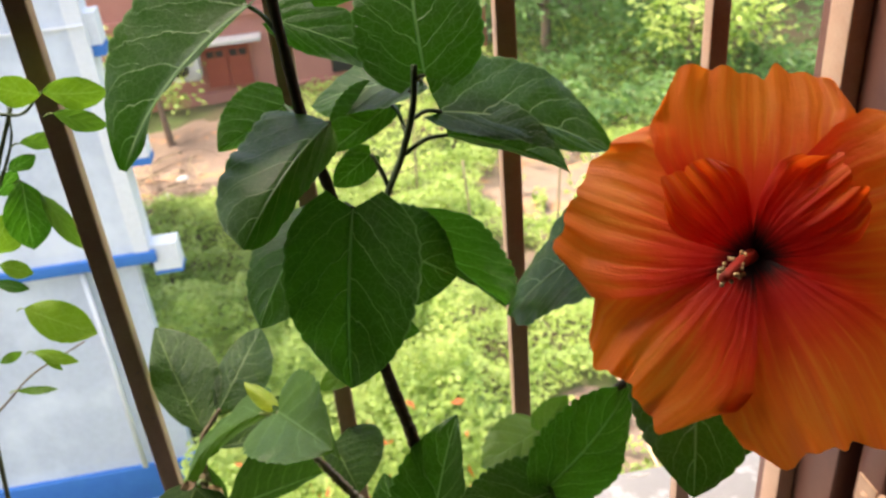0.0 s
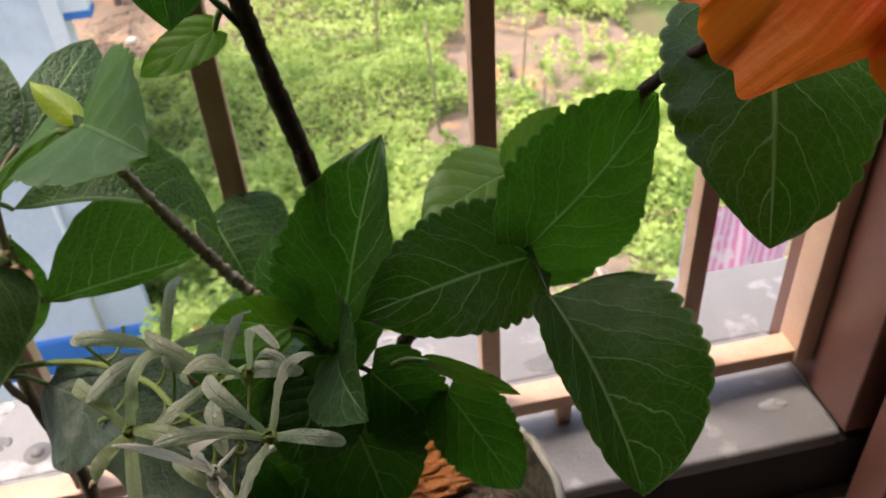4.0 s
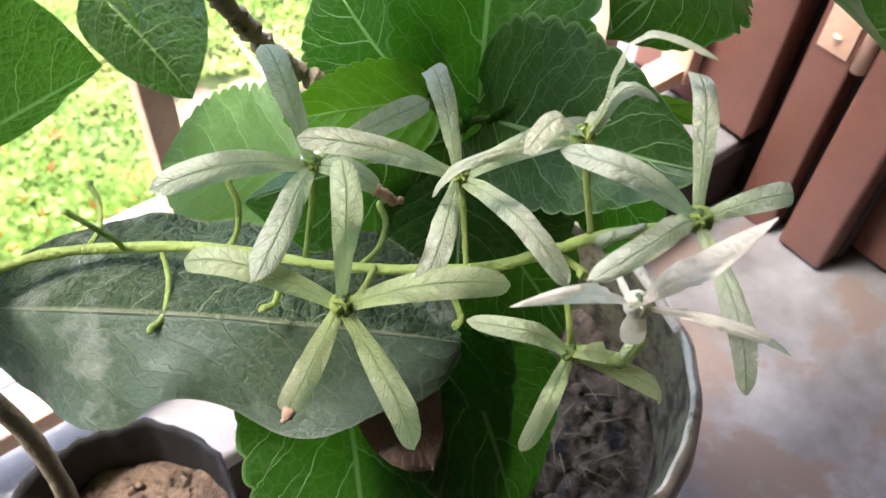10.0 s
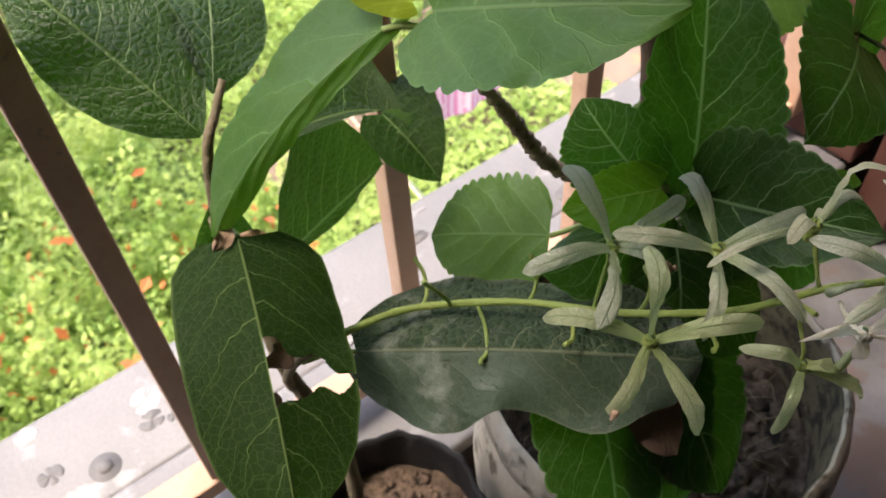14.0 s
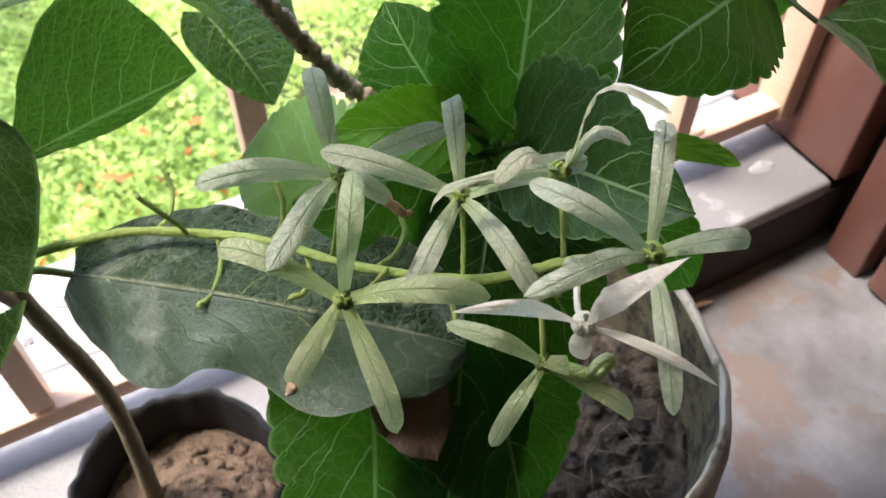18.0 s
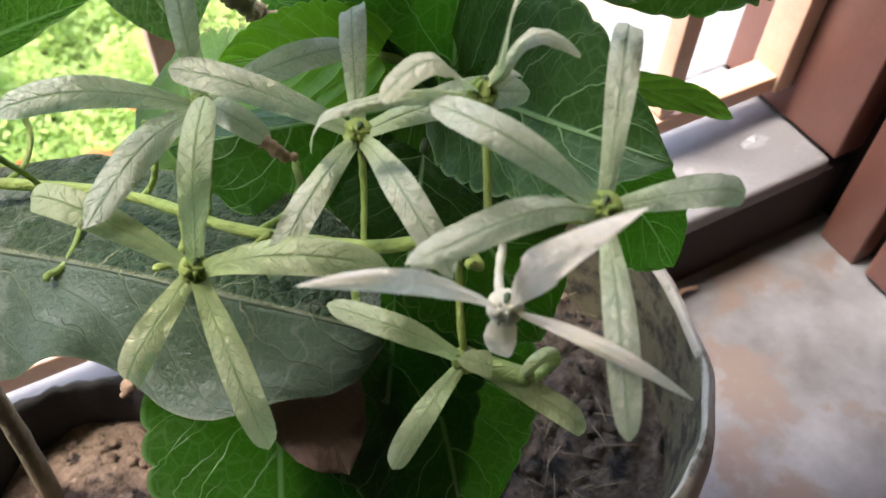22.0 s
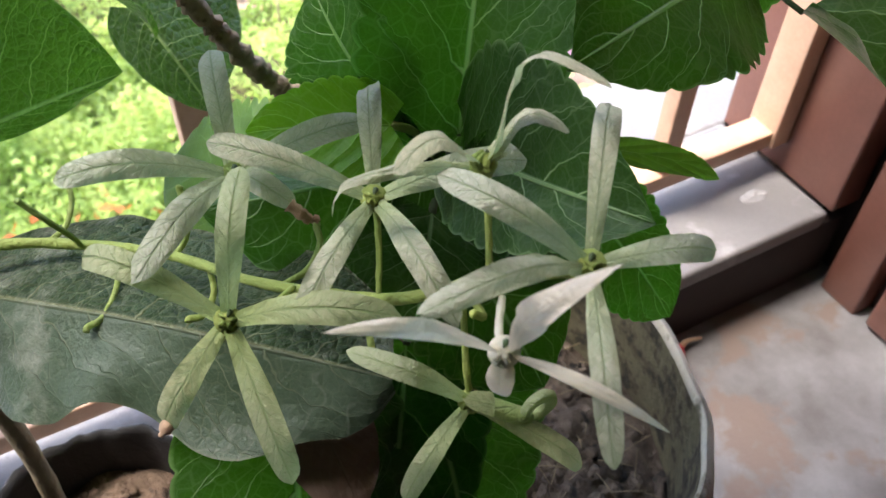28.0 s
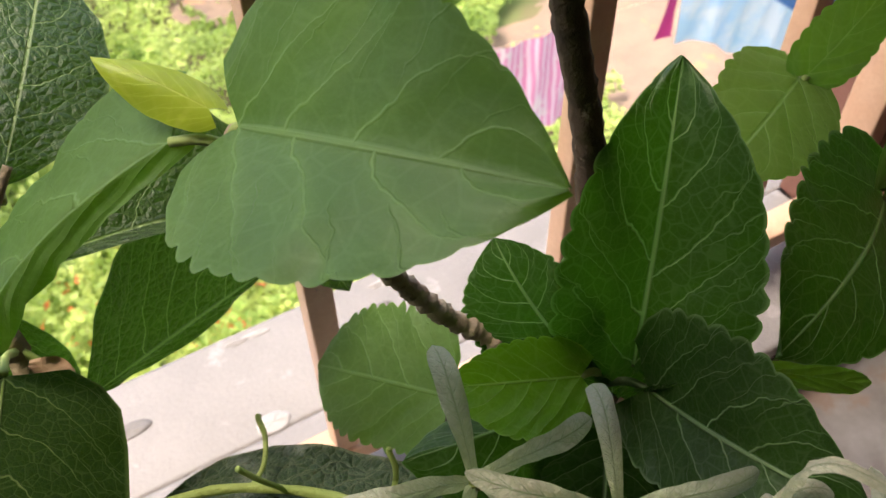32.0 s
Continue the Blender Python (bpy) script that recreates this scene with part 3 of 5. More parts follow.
bolt = solo("sill_bolt", lathe([(0.01, 0.3), (0.3, 0.28), (0.42, 0.1), (0.44, 0.06), (0.8, 0.05), (0.86, -0.02)], 24, (-11.0, 22.6, SILL_Z)), STAIN, "rusty round bolt head sunk in the sill", "bolt")
edge_rnd = random.Random(12)
for k in range(9):
    x = -38 + 8.3 * k + edge_rnd.uniform(-0.7, 0.7)
    solo("paint_chip", patch(x, 27.1 - edge_rnd.uniform(0, 0.5), edge_rnd.uniform(0.5, 1.5), edge_rnd.uniform(0.2, 0.6), 40 + k, 0.03 + 0.001 * k), CHIP, "small worn patch in the sill's paint", "paint patch", "worn patches")
slab = solo("window_slab", box(-120, 120, -34, 12.9, SLAB_Z - 4, SLAB_Z, 0.3), SLAB, "worn grey and brown blotched stone slab inside the window", "slab", kind="structure")

grille = thing("window_grille", (0, 17.2, SILL_Z), "brown painted steel window grille of square bars", "grille", kind="structure")
for x in (-73.9, -62.7, -51.4, -40.2, -29.0, -17.8, -6.6, 4.6, 15.6, 26.9):
    part("bar", box(x - 0.52, x + 0.52, 16.7, 17.7, -17.0, 118, 0.09), BAR, grille)
part("rail", box(-82, 34.2, 16.6, 18.2, -18.2, -17.2, 0.1), BAR, grille)
part("stile", box(34.0, 35.2, 16.4, 18.4, -18.2, 118, 0.1), BAR, grille)
for x in (28.6, 12.0, -1.5):
    part("rivet", lathe([(0.02, 0.16), (0.3, 0.13), (0.42, 0.0), (0.42, -0.05)], 16, (x, 17.3, -17.2)), BAR, grille)
for x in (20, -20, -70):
    part("foot", box(x - 0.4, x + 0.4, 17.0, 17.8, SILL_Z, -18.1), BAR, grille)

jamb = thing("window_1", (37, 12, SILL_Z), "red-brown painted wooden window frame with an open casement", "window", kind="structure")
part("window_frame", box(35.2, 37.3, 12.3, 21.0, SILL_Z, 118, 0.15), FRAME, jamb)
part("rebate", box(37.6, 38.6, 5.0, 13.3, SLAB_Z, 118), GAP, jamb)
part("inner_post", box(36.0, 37.6, 8.9, 11.4, SLAB_Z, 118, 0.2), FRAME, jamb)
casement = part("casement", box(35.9, 41.0, 5.2, 8.1, SLAB_Z + 0.3, 110, 0.25), FRAME, jamb, "open red-brown casement")
part("casement_rail", box(39.0, 41.0, -44, 5.2, SLAB_Z + 0.5, -14.0, 0.2), FRAME, jamb)
part("casement_panel", box(39.6, 40.4, -44, 5.2, -14.0, 110, 0.1), FRAME, jamb)
for z in (-9.5, 38.0, 82.0):
    plate = part("hinge", box(35.85, 36.0, 9.2, 11.0, z - 3.2, z + 3.2, 0.05), BAR, jamb)
    part("hinge_knuckle", tube([(35.9, 8.5, z - 3.3), (35.9, 8.5, z + 3.3)], 0.4, sides=12, bend=False), BAR, plate)
    for dz in (-2.2, 0.0, 2.2):
        part("screw", lathe([(0.01, 0.08), (0.22, 0.06), (0.28, 0.0)], 12, (35.83, 10.1, z + dz)), BAR, plate)

# ---- pots ----
pot = thing("flower_pot", (8.95, 5.6, SLAB_Z), "whitewashed round flower pot with a stained ragged rim", "flower pot")
PC = (8.95, 5.6)
part("wall", lathe([(7.2, SLAB_Z + 9.6), (7.8, -12), (8.0, -7), (7.75, -3), (7.35, -0.8), (7.25, 0), (7.19, 0.2), (7.11, 0.2), (7.05, -0.15)], 120, (*PC, -9.6), (0.93, 0.96), 0.006, 4, 0.18, 3.0), POT, pot)
part("folded_rim", lathe([(7.2, 0.2), (7.35, 0.12), (7.46, -0.2), (7.56, -0.8), (7.66, -1.3), (7.5, -1.3)], 120, (*PC, -9.6), (0.93, 0.96), 0.006, 4, 0.2, 4.0), POT, pot, "crumpled rim folded outwards")
part("inner_wall", lathe([(7.05, -0.15), (6.98, -2.5), (6.9, -5), (6.75, -8)], 120, (*PC, -9.6), (0.93, 0.96), 0.006, 4, 0.18, 3.0), POT_INNER, pot, "mossy stained inside of the pot, its shade in the colour")
part("bottom", lathe([(0.01, 0.1), (7.1, 0.1), (7.15, 0.6)], 48, (*PC, SLAB_Z - 0.08), (0.93, 0.96)), POT, pot)


def ground_patch(at, radius, height, rough, seed, n=44):
    """Lumpy earth inside a pot."""
    points, faces = [], []
    noise.seed_set(seed)
    for j in range(n // 2 + 1):
        r = radius * j / (n // 2)
        for k in range(n):
            a = 2 * math.pi * k / n
            p = Vector((r * math.cos(a), r * math.sin(a), 0))
            h = height * (1 - (j / (n // 2)) ** 2) + rough * (noise.noise(p * 0.9) + 0.6 * noise.noise(p * 2.3) + 0.4 * noise.noise(p * 5.0))
            points.append((at[0] + p.x, at[1] + p.y, at[2] + h))
    for j in range(n // 2):
        for k in range(n):
            a, b = j * n + k, j * n + (k + 1) % n
            faces.append([a, b, b + n, a + n])
    return points, faces, None


def clods(at, radius, top, n, big, seed, hollow=0.0):
    """Crumbs of earth lying on a pot's soil, joined."""
    r = random.Random(seed)
    bm = bmesh.new()
    bmesh.ops.create_icosphere(bm, subdivisions=1, radius=1)
    ball = [v.co.copy() for v in bm.verts]
    bm.verts.index_update()
    sides = [[v.index for v in f.verts] for f in bm.faces]
    bm.free()
    shapes = []
    for _ in range(n):
        a, q = r.uniform(0, 6.283), radius * math.sqrt(r.uniform(hollow, 1))
        size = big * r.uniform(0.25, 1.0) ** 1.8
        c = Vector((at[0] + q * math.cos(a), at[1] + q * math.sin(a), at[2] + top * (1 - (q / radius) ** 2) + r.uniform(-0.1, 0.25) * size))
        flat = Vector((r.uniform(0.7, 1.3), r.uniform(0.7, 1.3), r.uniform(0.5, 0.9)))
        shapes.append(([c + Vector((v.x * flat.x, v.y * flat.y, v.z * flat.z)) * size * r.uniform(0.75, 1.2) for v in ball], sides, None))
    return merge(*shapes)


def straws(at, radius, top, n, long, seed):
    r = random.Random(seed)
    shapes = []
    for _ in range(n):
        a, q, d = r.uniform(0, 6.283), radius * math.sqrt(r.random()), r.uniform(0, 6.283)
        c = Vector((at[0] + q * math.cos(a), at[1] + q * math.sin(a), at[2] + top * (1 - (q / radius) ** 2) + 0.15))
        w = Vector((math.cos(d), math.sin(d), r.uniform(-0.25, 0.35))) * long * r.uniform(0.3, 1)
        shapes.append(tube([c - w / 2, c + Vector((0, 0, 0.06)), c + w / 2], 0.025, 0.02, 4, 2))
    return merge(*shapes)


part("soil", ground_patch((*PC, -14.0), 6.6, 0.8, 0.55, 3, 90), SOIL_GREY, pot, "dry grey crumbly earth")
tagged(part("crumbled_earth", clods((*PC, -14.0), 6.4, 0.8, 420, 0.42, 7), SOIL_GREY, pot), kind="stuff")
tagged(part("straw", straws((*PC, -13.8), 6.2, 0.8, 170, 1.3, 8), VINE, pot, "bits of dry straw"), kind="stuff")

bag = thing("grow_bag", (-2.4, 8.1, SLAB_Z), "black plastic grow bag filled with brown earth", "grow bag")
BC = (-2.4, 8.1)
part("wall", lathe([(3.1, SLAB_Z + 12.0), (3.3, -8), (3.35, -4), (3.4, -0.4), (3.5, 0.0), (3.36, 0.12), (3.28, -0.3), (3.25, -4), (3.2, -6)], 96, (*BC, -12.0), (1, 1), 0.014, 9, 0.3, 3.0), BAG, bag)
part("bottom", lathe([(0.01, 0.1), (3.1, 0.1), (3.2, 0.5)], 40, (*BC, SLAB_Z - 0.06)), BAG, bag)
part("soil", ground_patch((*BC, -14.4), 3.3, 0.2, 0.35, 5, 70), SOIL, bag, "dry brown earth")
tagged(part("crumbled_earth", clods((*BC, -14.4), 3.1, 0.2, 260, 0.3, 9), SOIL, bag), kind="stuff")

# ---- the hibiscus ----
hib = thing("hibiscus_plant", (7.9, 5.6, -13.2), "potted hibiscus with toothed green leaves and one orange flower", "plant")
part("stem", tube([(7.6, 6.3, -13.6), (7.9, 6.6, -6), (8.1, 7.4, 0.5), (8.05, 8.0, 5.1), (7.3, 8.4, 9.0), (6.8, 8.4, 12.0), (6.4, 8.6, 15.5), (5.9, 8.9, 19.2), (5.2, 9.0, 23.2), (4.7, 9.2, 30)], 0.36, 0.2, 10, 24, 0.08, 2), BARK, hib)
part("branch", tube([(7.1, 8.4, 10.2), (6.6, 8.3, 11.0), (6.1, 8.5, 11.6)], 0.16, 0.1, 8), DARKTWIG, hib)
part("branch", tube([(6.8, 8.4, 12.6), (7.6, 8.1, 16.6), (8.0, 8.0, 18.8), (9.1, 8.9, 20.6), (9.7, 8.4, 22.8), (9.9, 8.2, 24.6)], 0.17, 0.13, 8), DARKTWIG, hib)
part("branch", tube([(7.6, 6.3, -2.0), (6.2, 7.6, 0.4), (4.9, 8.5, 1.7), (3.5, 8.7, 4.2), (2.2, 9.1, 6.6), (1.6, 9.3, 7.8)], 0.26, 0.14, 12, 30, 0.26, 5), TWIGBARK, hib)
part("branch", tube([(8.0, 6.4, -4.0), (11.0, 8.0, -1.0), (14.4, 8.8, 2.2), (17.0, 8.6, 4.6), (18.6, 7.6, 7.2), (20.6, 5.4, 10.5), (22.3, 4.4, 14.0), (22.6, 3.8, 16.6)], 0.27, 0.15, 10, 24, 0.13, 6), BARK, hib)

SEED = [10]
BITE = [0.045]


def leaf(plant, base, tip, left=None, right=None, joint=None, material=None, teeth=12, outline=OVATE, stalk=0.11, **how):
    SEED[0] += 1
    how.setdefault("bite", BITE[0])
    if teeth:
        how.setdefault("quilts", 5)
        how.setdefault("twist", 0.05 * math.sin(7.3 * SEED[0]))
    ob = part("leaf", blade(base, tip, left, right, outline=outline, teeth=teeth, seed=SEED[0], **how), material or HIB, plant)
    if joint is not None:
        a, b = Vector(joint), Vector(base)
        part("petiole", tube([a, (a + b) / 2 + Vector((0, 0, 0.12 * (b - a).length)), b], stalk, stalk * 0.8, 6, 4), DARKTWIG if material in (None, HIB) else TWIG, ob)
    return ob


# crown
leaf(hib, (3.9, 9.7, 27.3), (-2.2, 9.4, 21.4), left=(-2.4, 12.2, 24.9), right=(1.1, 8.4, 24.2), joint=(4.9, 9.1, 26.2), teeth=13, fold=0.12, bow=0.1)
leaf(hib, (6.3, 8.0, 22.8), (2.4, 4.4, 19.7), left=(1.6, 7.0, 22.0), right=(4.9, 6.0, 21.0), joint=(5.4, 9.0, 21.8), outline=ROUND, ruffle=0.02, bow=0.14, cup=-0.12, wave=0.03)
leaf(hib, (10.4, 10.4, 23.2), (5.6, 13.6, 21.6), width=3.2, face=(0.1, -0.6, 1), joint=(9.7, 8.6, 23.4))
leaf(hib, (4.9, 12.0, 26.0), (10.3, 10.2, 23.4), left=(8.2, 11.6, 25.9), right=(7.0, 10.4, 24.4), joint=(4.9, 9.2, 25.2), bow=0.08)
leaf(hib, (10.3, 8.3, 24.1), (10.4, 10.6, 29.6), width=5.4, joint=(9.9, 8.2, 24.0))
leaf(hib, (4.5, 12.4, 22.2), (1.4, 11.1, 21.0), left=(4.0, 13.2, 23.6), right=(2.6, 11.9, 20.7), joint=(5.5, 9.2, 21.0), broad=0.45)
leaf(hib, (9.1, 11.6, 21.9), (6.1, 10.2, 20.6), left=(6.8, 11.3, 22.7), right=(8.0, 10.4, 20.9), joint=(9.4, 8.8, 21.4))
leaf(hib, (7.8, 9.0, 20.8), (6.05, 8.9, 19.6), width=1.5, face=(0, -1, 0.3), joint=(8.4, 8.3, 19.2))
leaf(hib, (11.0, 9.6, 22.0), (18.7, 9.5, 18.9), left=(15.3, 12.0, 22.9), right=(14.9, 8.0, 20.4), joint=(9.6, 8.6, 22.2), bow=0.09)
leaf(hib, (11.1, 8.9, 21.2), (15.9, 7.3, 19.4), left=(13.2, 10.1, 22.2), right=(13.3, 8.2, 20.4), joint=(9.2, 8.9, 20.6), bow=0.1)
leaf(hib, (6.7, 7.0, 19.4), (5.5, 4.4, 12.4), left=(3.4, 4.6, 17.8), right=(8.8, 3.6, 18.0), joint=(6.1, 8.7, 18.6), bow=0.12, cup=-0.1, twist=0.1)
leaf(hib, (4.9, 8.4, 18.4), (2.1, 6.2, 14.9), left=(1.6, 8.4, 16.4), joint=(6.0, 8.8, 18.4))
leaf(hib, (7.4, 8.9, 16.6), (10.9, 8.4, 14.5), right=(8.9, 6.9, 13.6), joint=(6.9, 8.0, 17.2))
leaf(hib, (9.5, 11.4, 15.9), (13.7, 10.9, 10.8), left=(12.8, 8.6, 16.0), right=(10.8, 9.6, 14.2), joint=(7.4, 7.9, 16.2))
leaf(hib, (17.6, 5.8, 17.0), (13.8, 10.7, 10.2), left=(15.6, 11.4, 14.4), right=(15.0, 5.4, 13.8), joint=(20.8, 5.2, 13.0))
leaf(hib, (6.0, 8.7, 28.2), (9.4, 9.4, 32.6), width=4.6, joint=(4.9, 9.1, 28.0))
leaf(hib, (6.2, 8.5, 13.1), (8.9, 7.6, 12.4), width=1.8)
# shoot with pale leaves
leaf(hib, (1.7, 9.2, 7.9), (4.28, 4.12, 9.47), left=(0.69, 5.6, 8.26), right=(3.52, 8.6, 10.5), joint=(1.6, 9.3, 7.7), material=HIB_PALE, bow=0.03, teeth=13, bite=0.07, ruffle=0.012)
leaf(hib, (0.7, 9.9, 7.5), (-4.2, 11.7, 2.2), left=(-0.5, 12.6, 6.6), right=(-1.4, 10.3, 5.4), joint=(1.6, 9.3, 7.4), material=HIB_PALE, bow=0.1, teeth=11)
leaf(hib, (1.4, 9.6, 8.1), (0.1, 11.2, 8.6), width=0.9, face=(0.2, -0.7, 0.7), material=YOUNG, teeth=0, cup=-0.15)
leaf(hib, (6.06, 8.89, 10.42), (3.89, 8.05, 9.73), width=1.3, face=(0.1, -0.7, 0.6), joint=(6.5, 8.5, 11.2), material=HIB_PALE, teeth=9)
# lower cluster
BITE[0] = 0.075
leaf(hib, (8.1, 5.7, 0.9), (10.3, 8.3, 6.6), left=(6.7, 7.0, 4.4), right=(10.0, 4.7, 4.8), joint=(8.1, 7.2, 0.0), bow=0.05, teeth=12)
leaf(hib, (14.1, 5.2, 3.3), (8.6, 3.1, 4.0), left=(12.2, 5.9, 5.3), right=(11.4, 2.3, 3.0), joint=(14.2, 8.7, 2.0), bow=0.08, teeth=12)
leaf(hib, (14.2, 3.2, 3.4), (15.3, -1.9, 0.3), left=(13.5, -0.3, 2.8), right=(17.8, 0.5, 2.4), outline=ROUND, joint=(14.3, 8.7, 2.0), stalk=0.07, bow=0.09, fold=0.09, teeth=12, quilts=0)
leaf(hib, (14.1, 5.3, 3.6), (19.2, 8.0, 6.7), left=(14.5, 6.1, 7.0), right=(19.0, 6.7, 3.4), joint=(14.3, 8.7, 2.2), bow=0.06, teeth=13)
leaf(hib, (6.5, 5.6, 1.8), (4.0, 6.9, 1.6), left=(5.5, 6.6, 2.6), right=(4.8, 5.1, 1.4), joint=(7.7, 6.0, 0.2), material=HIB_FRESH_LIT, bow=0.07, teeth=10)
leaf(hib, (7.9, 5.0, 1.0), (8.4, 0.2, 3.1), right=(8.4, 3.5, 4.2), left=(6.8, 2.1, 1.3), joint=(7.8, 6.0, 0.0), bow=0.06, teeth=11)
leaf(hib, (6.9, 6.8, 1.3), (6.3, 8.7, 3.2), left=(5.2, 8.9, 1.6), right=(7.2, 6.8, 3.3), joint=(7.6, 6.1, 0.0), teeth=13)
leaf(hib, (4.9, 8.2, -1.3), (2.8, 11.8, -2.9), left=(4.9, 11.2, -0.9), right=(2.4, 9.6, -3.1), joint=(7.5, 6.4, -1.0), material=HIB_PALE, outline=ROUND, teeth=13, bite=0.12)
leaf(hib, (14.4, 8.4, 4.4), (11.2, 7.4, 3.6), width=3.0, face=(0, -0.5, 1), material=HIB_PALE, joint=(14.6, 8.8, 2.8), teeth=9)
leaf(hib, (14.5, 8.3, 4.5), (15.9, 8.0, 6.8), width=1.6, material=HIB_PALE, joint=(14.6, 8.8, 2.8), teeth=9)
leaf(hib, (22.2, 7.6, 9.8), (19.73, 1.38, 5.38), left=(18.0, 5.4, 7.8), right=(24.5, 4.07, 7.44), joint=(20.4, 6.2, 10.2), bow=0.05, teeth=12, broad=0.42)
leaf(hib, (3.4, 4.6, -3.0), (1.3, 0.6, -8.2), left=(0.1, 2.9, -4.2), right=(5.0, 2.2, -6.3), joint=(7.7, 6.1, -3.4), teeth=11)
leaf(hib, (6.5, 4.5, -4.6), (5.8, 0.4, -8.0), width=5.6, face=(0.1, -0.7, 0.7), joint=(7.8, 6.1, -3.2), teeth=11)
leaf(hib, (6.2, 4.6, -4.0), (3.2, 0.6, -8.6), width=4.4, face=(0.0, -0.7, 0.7), joint=(7.8, 6.1, -3.2), teeth=10)
leaf(hib, (7.2, 5.2, -0.6), (5.8, 3.4, -2.0), width=3.6, face=(-0.1, -0.6, 0.8), joint=(7.8, 6.1, -1.0), teeth=12)
leaf(hib, (10.7, 4.2, 0.6), (13.3, 3.1, -0.5), width=0.62, face=(0.1, -0.8, 0.7), joint=(9.0, 6.4, -2.0), material=HIB_PALE, bow=0.2, teeth=9)
leaf(hib, (11.3, 5.2, -2.1), (13.3, 3.2, -5.6), width=2.9, face=(0.0, -0.8, 0.6), joint=(8.4, 6.2, -2.0), bow=0.08, teeth=12)
leaf(hib, (8.8, 5.6, -0.8), (11.0, 4.8, -3.8), width=3.2, face=(0.1, -0.8, 0.6), joint=(8.2, 6.2, -1.0), bow=0.1, teeth=12)
leaf(hib, (7.8, 5.6, -1.8), (8.7, 2.4, -4.6), width=4.6, face=(0.1, -0.7, 0.7), joint=(7.9, 6.3, -2.4), teeth=10)
leaf(hib, (7.6, 6.0, -0.1), (2.70, 6.40, 0.50), left=(5.4, 6.9, 0.3), right=(5.0, 4.5, -1.5), joint=(7.8, 6.1, -0.6), teeth=10)
leaf(hib, (8.0, 6.8, 1.0), (8.8, 10.4, -2.4), width=5.2, face=(0.0, -1.0, 0.6), joint=(8.0, 6.6, 0.0), teeth=12)
leaf(hib, (8.0, 6.0, -0.6), (8.6, 7.2, 1.0), width=1.7, face=(-0.5, -0.7, 0.6), joint=(8.0, 6.2, -1.0), teeth=9)
for k in range(30):
    a = 0.9 * k + 0.2
    p = Vector((7.9 + (0.3 + 0.02 * k) * math.cos(a), 5.7 + (0.3 + 0.02 * k) * math.sin(a), 0.35 + 0.03 * k))
    part("bud", blade(p, p + Vector((0.5 * math.cos(a), 0.5 * math.sin(a), 0.9)), width=0.3, outline=LANCE, ns=8, nu=2, seed=k), HIB, hib)

# the orange flower
FC, FN = Vector((21.3, 1.6, 17.6)), Vector((-0.42, -0.72, 0.5)).normalized()
FR = Vector((1, 0, 0)) - FN * FN.x
FR.normalize()
FU = FN.cross(FR)
if FU.z < 0:
    FU = -FU
flower = part("flower", merge(tube([(22.6, 3.8, 16.4), FC - FN * 2.4, FC - FN * 1.8], 0.26, 0.5, 10, 4), tube([FC - FN * 2.2, FC - FN * 1.4], 0.6, 0.8, 12, 3)), TWIG, hib, "large orange hibiscus flower with a crimson eye")


def petal(angle, length, spread, back, seed, lift=0.0, turn=0.7):
    """A broad obovate ruffled petal; angle in the flower's face, degrees from its right; one margin rides over the next petal."""
    rnd = random.Random(seed)
    ph = [rnd.uniform(0, 6.28) for _ in range(6)]
    tips = (rnd.uniform(0.45, 0.8), rnd.uniform(-0.7, -0.2))
    points, faces, uv = [], [], []
    ns, nu = 40, 26
    ax = FR * math.cos(radians(angle)) + FU * math.sin(radians(angle))
    ay = FU * math.cos(radians(angle)) - FR * math.sin(radians(angle))
    for i in range(ns + 1):
        s = i / ns
        half = spread * float(np.interp(s, (0, 0.08, 0.2, 0.4, 0.6, 0.8, 1), (0.1, 0.2, 0.42, 0.74, 0.95, 1.0, 0.86)))
        for k in range(-nu, nu + 1):
            u = k / nu
            end = 1 - 0.16 * abs(u) ** 3.2 + 0.03 * math.sin(5 * u + ph[0]) + 0.018 * abs(math.sin(11 * u + ph[4])) + 0.1 * math.exp(-((u - tips[0]) / 0.16) ** 2) + 0.07 * math.exp(-((u - tips[1]) / 0.14) ** 2) - 0.05 * math.exp(-((u - 0.3 * math.sin(ph[3])) / 0.07) ** 2)
            r = length * s * (1 + (end - 1) * s**1.5)
            y = u * half * length * (1 + 0.03 * math.sin(11 * s + ph[5]) * s)
            z = -0.85 * (1 - s) ** 4 + back * s * s + lift * s + turn * u * s * (1 - 0.3 * s)
            z += s * s * (0.42 * math.sin(3.1 * u + ph[1] + 1.5 * s) + 0.13 * math.sin(7 * u + ph[2] + 3 * s))
            z += s**3 * (0.28 * math.sin(12 * u + ph[3] + 1.6 * math.sin(4 * u + ph[1])) + 0.07 * math.sin(29 * u + ph[0] + 3 * math.sin(6 * u)))
            z += abs(u) ** 6 * s * s * 0.4 * math.sin(9 * s + ph[4] + (2 if u > 0 else 0))
            z += 0.035 * math.sin(38 * u + 2 * math.sin(7 * s + ph[2])) * s * (1 - s) * 2
            points.append(FC + ax * r + ay * y + FN * z)
            uv.append((u * 0.5 + 0.5, s))
    n = 2 * nu + 1
    for i in range(ns):
        for k in range(n - 1):
            faces.append([i * n + k, i * n + k + 1, (i + 1) * n + k + 1, (i + 1) * n + k])
    return points, faces, uv


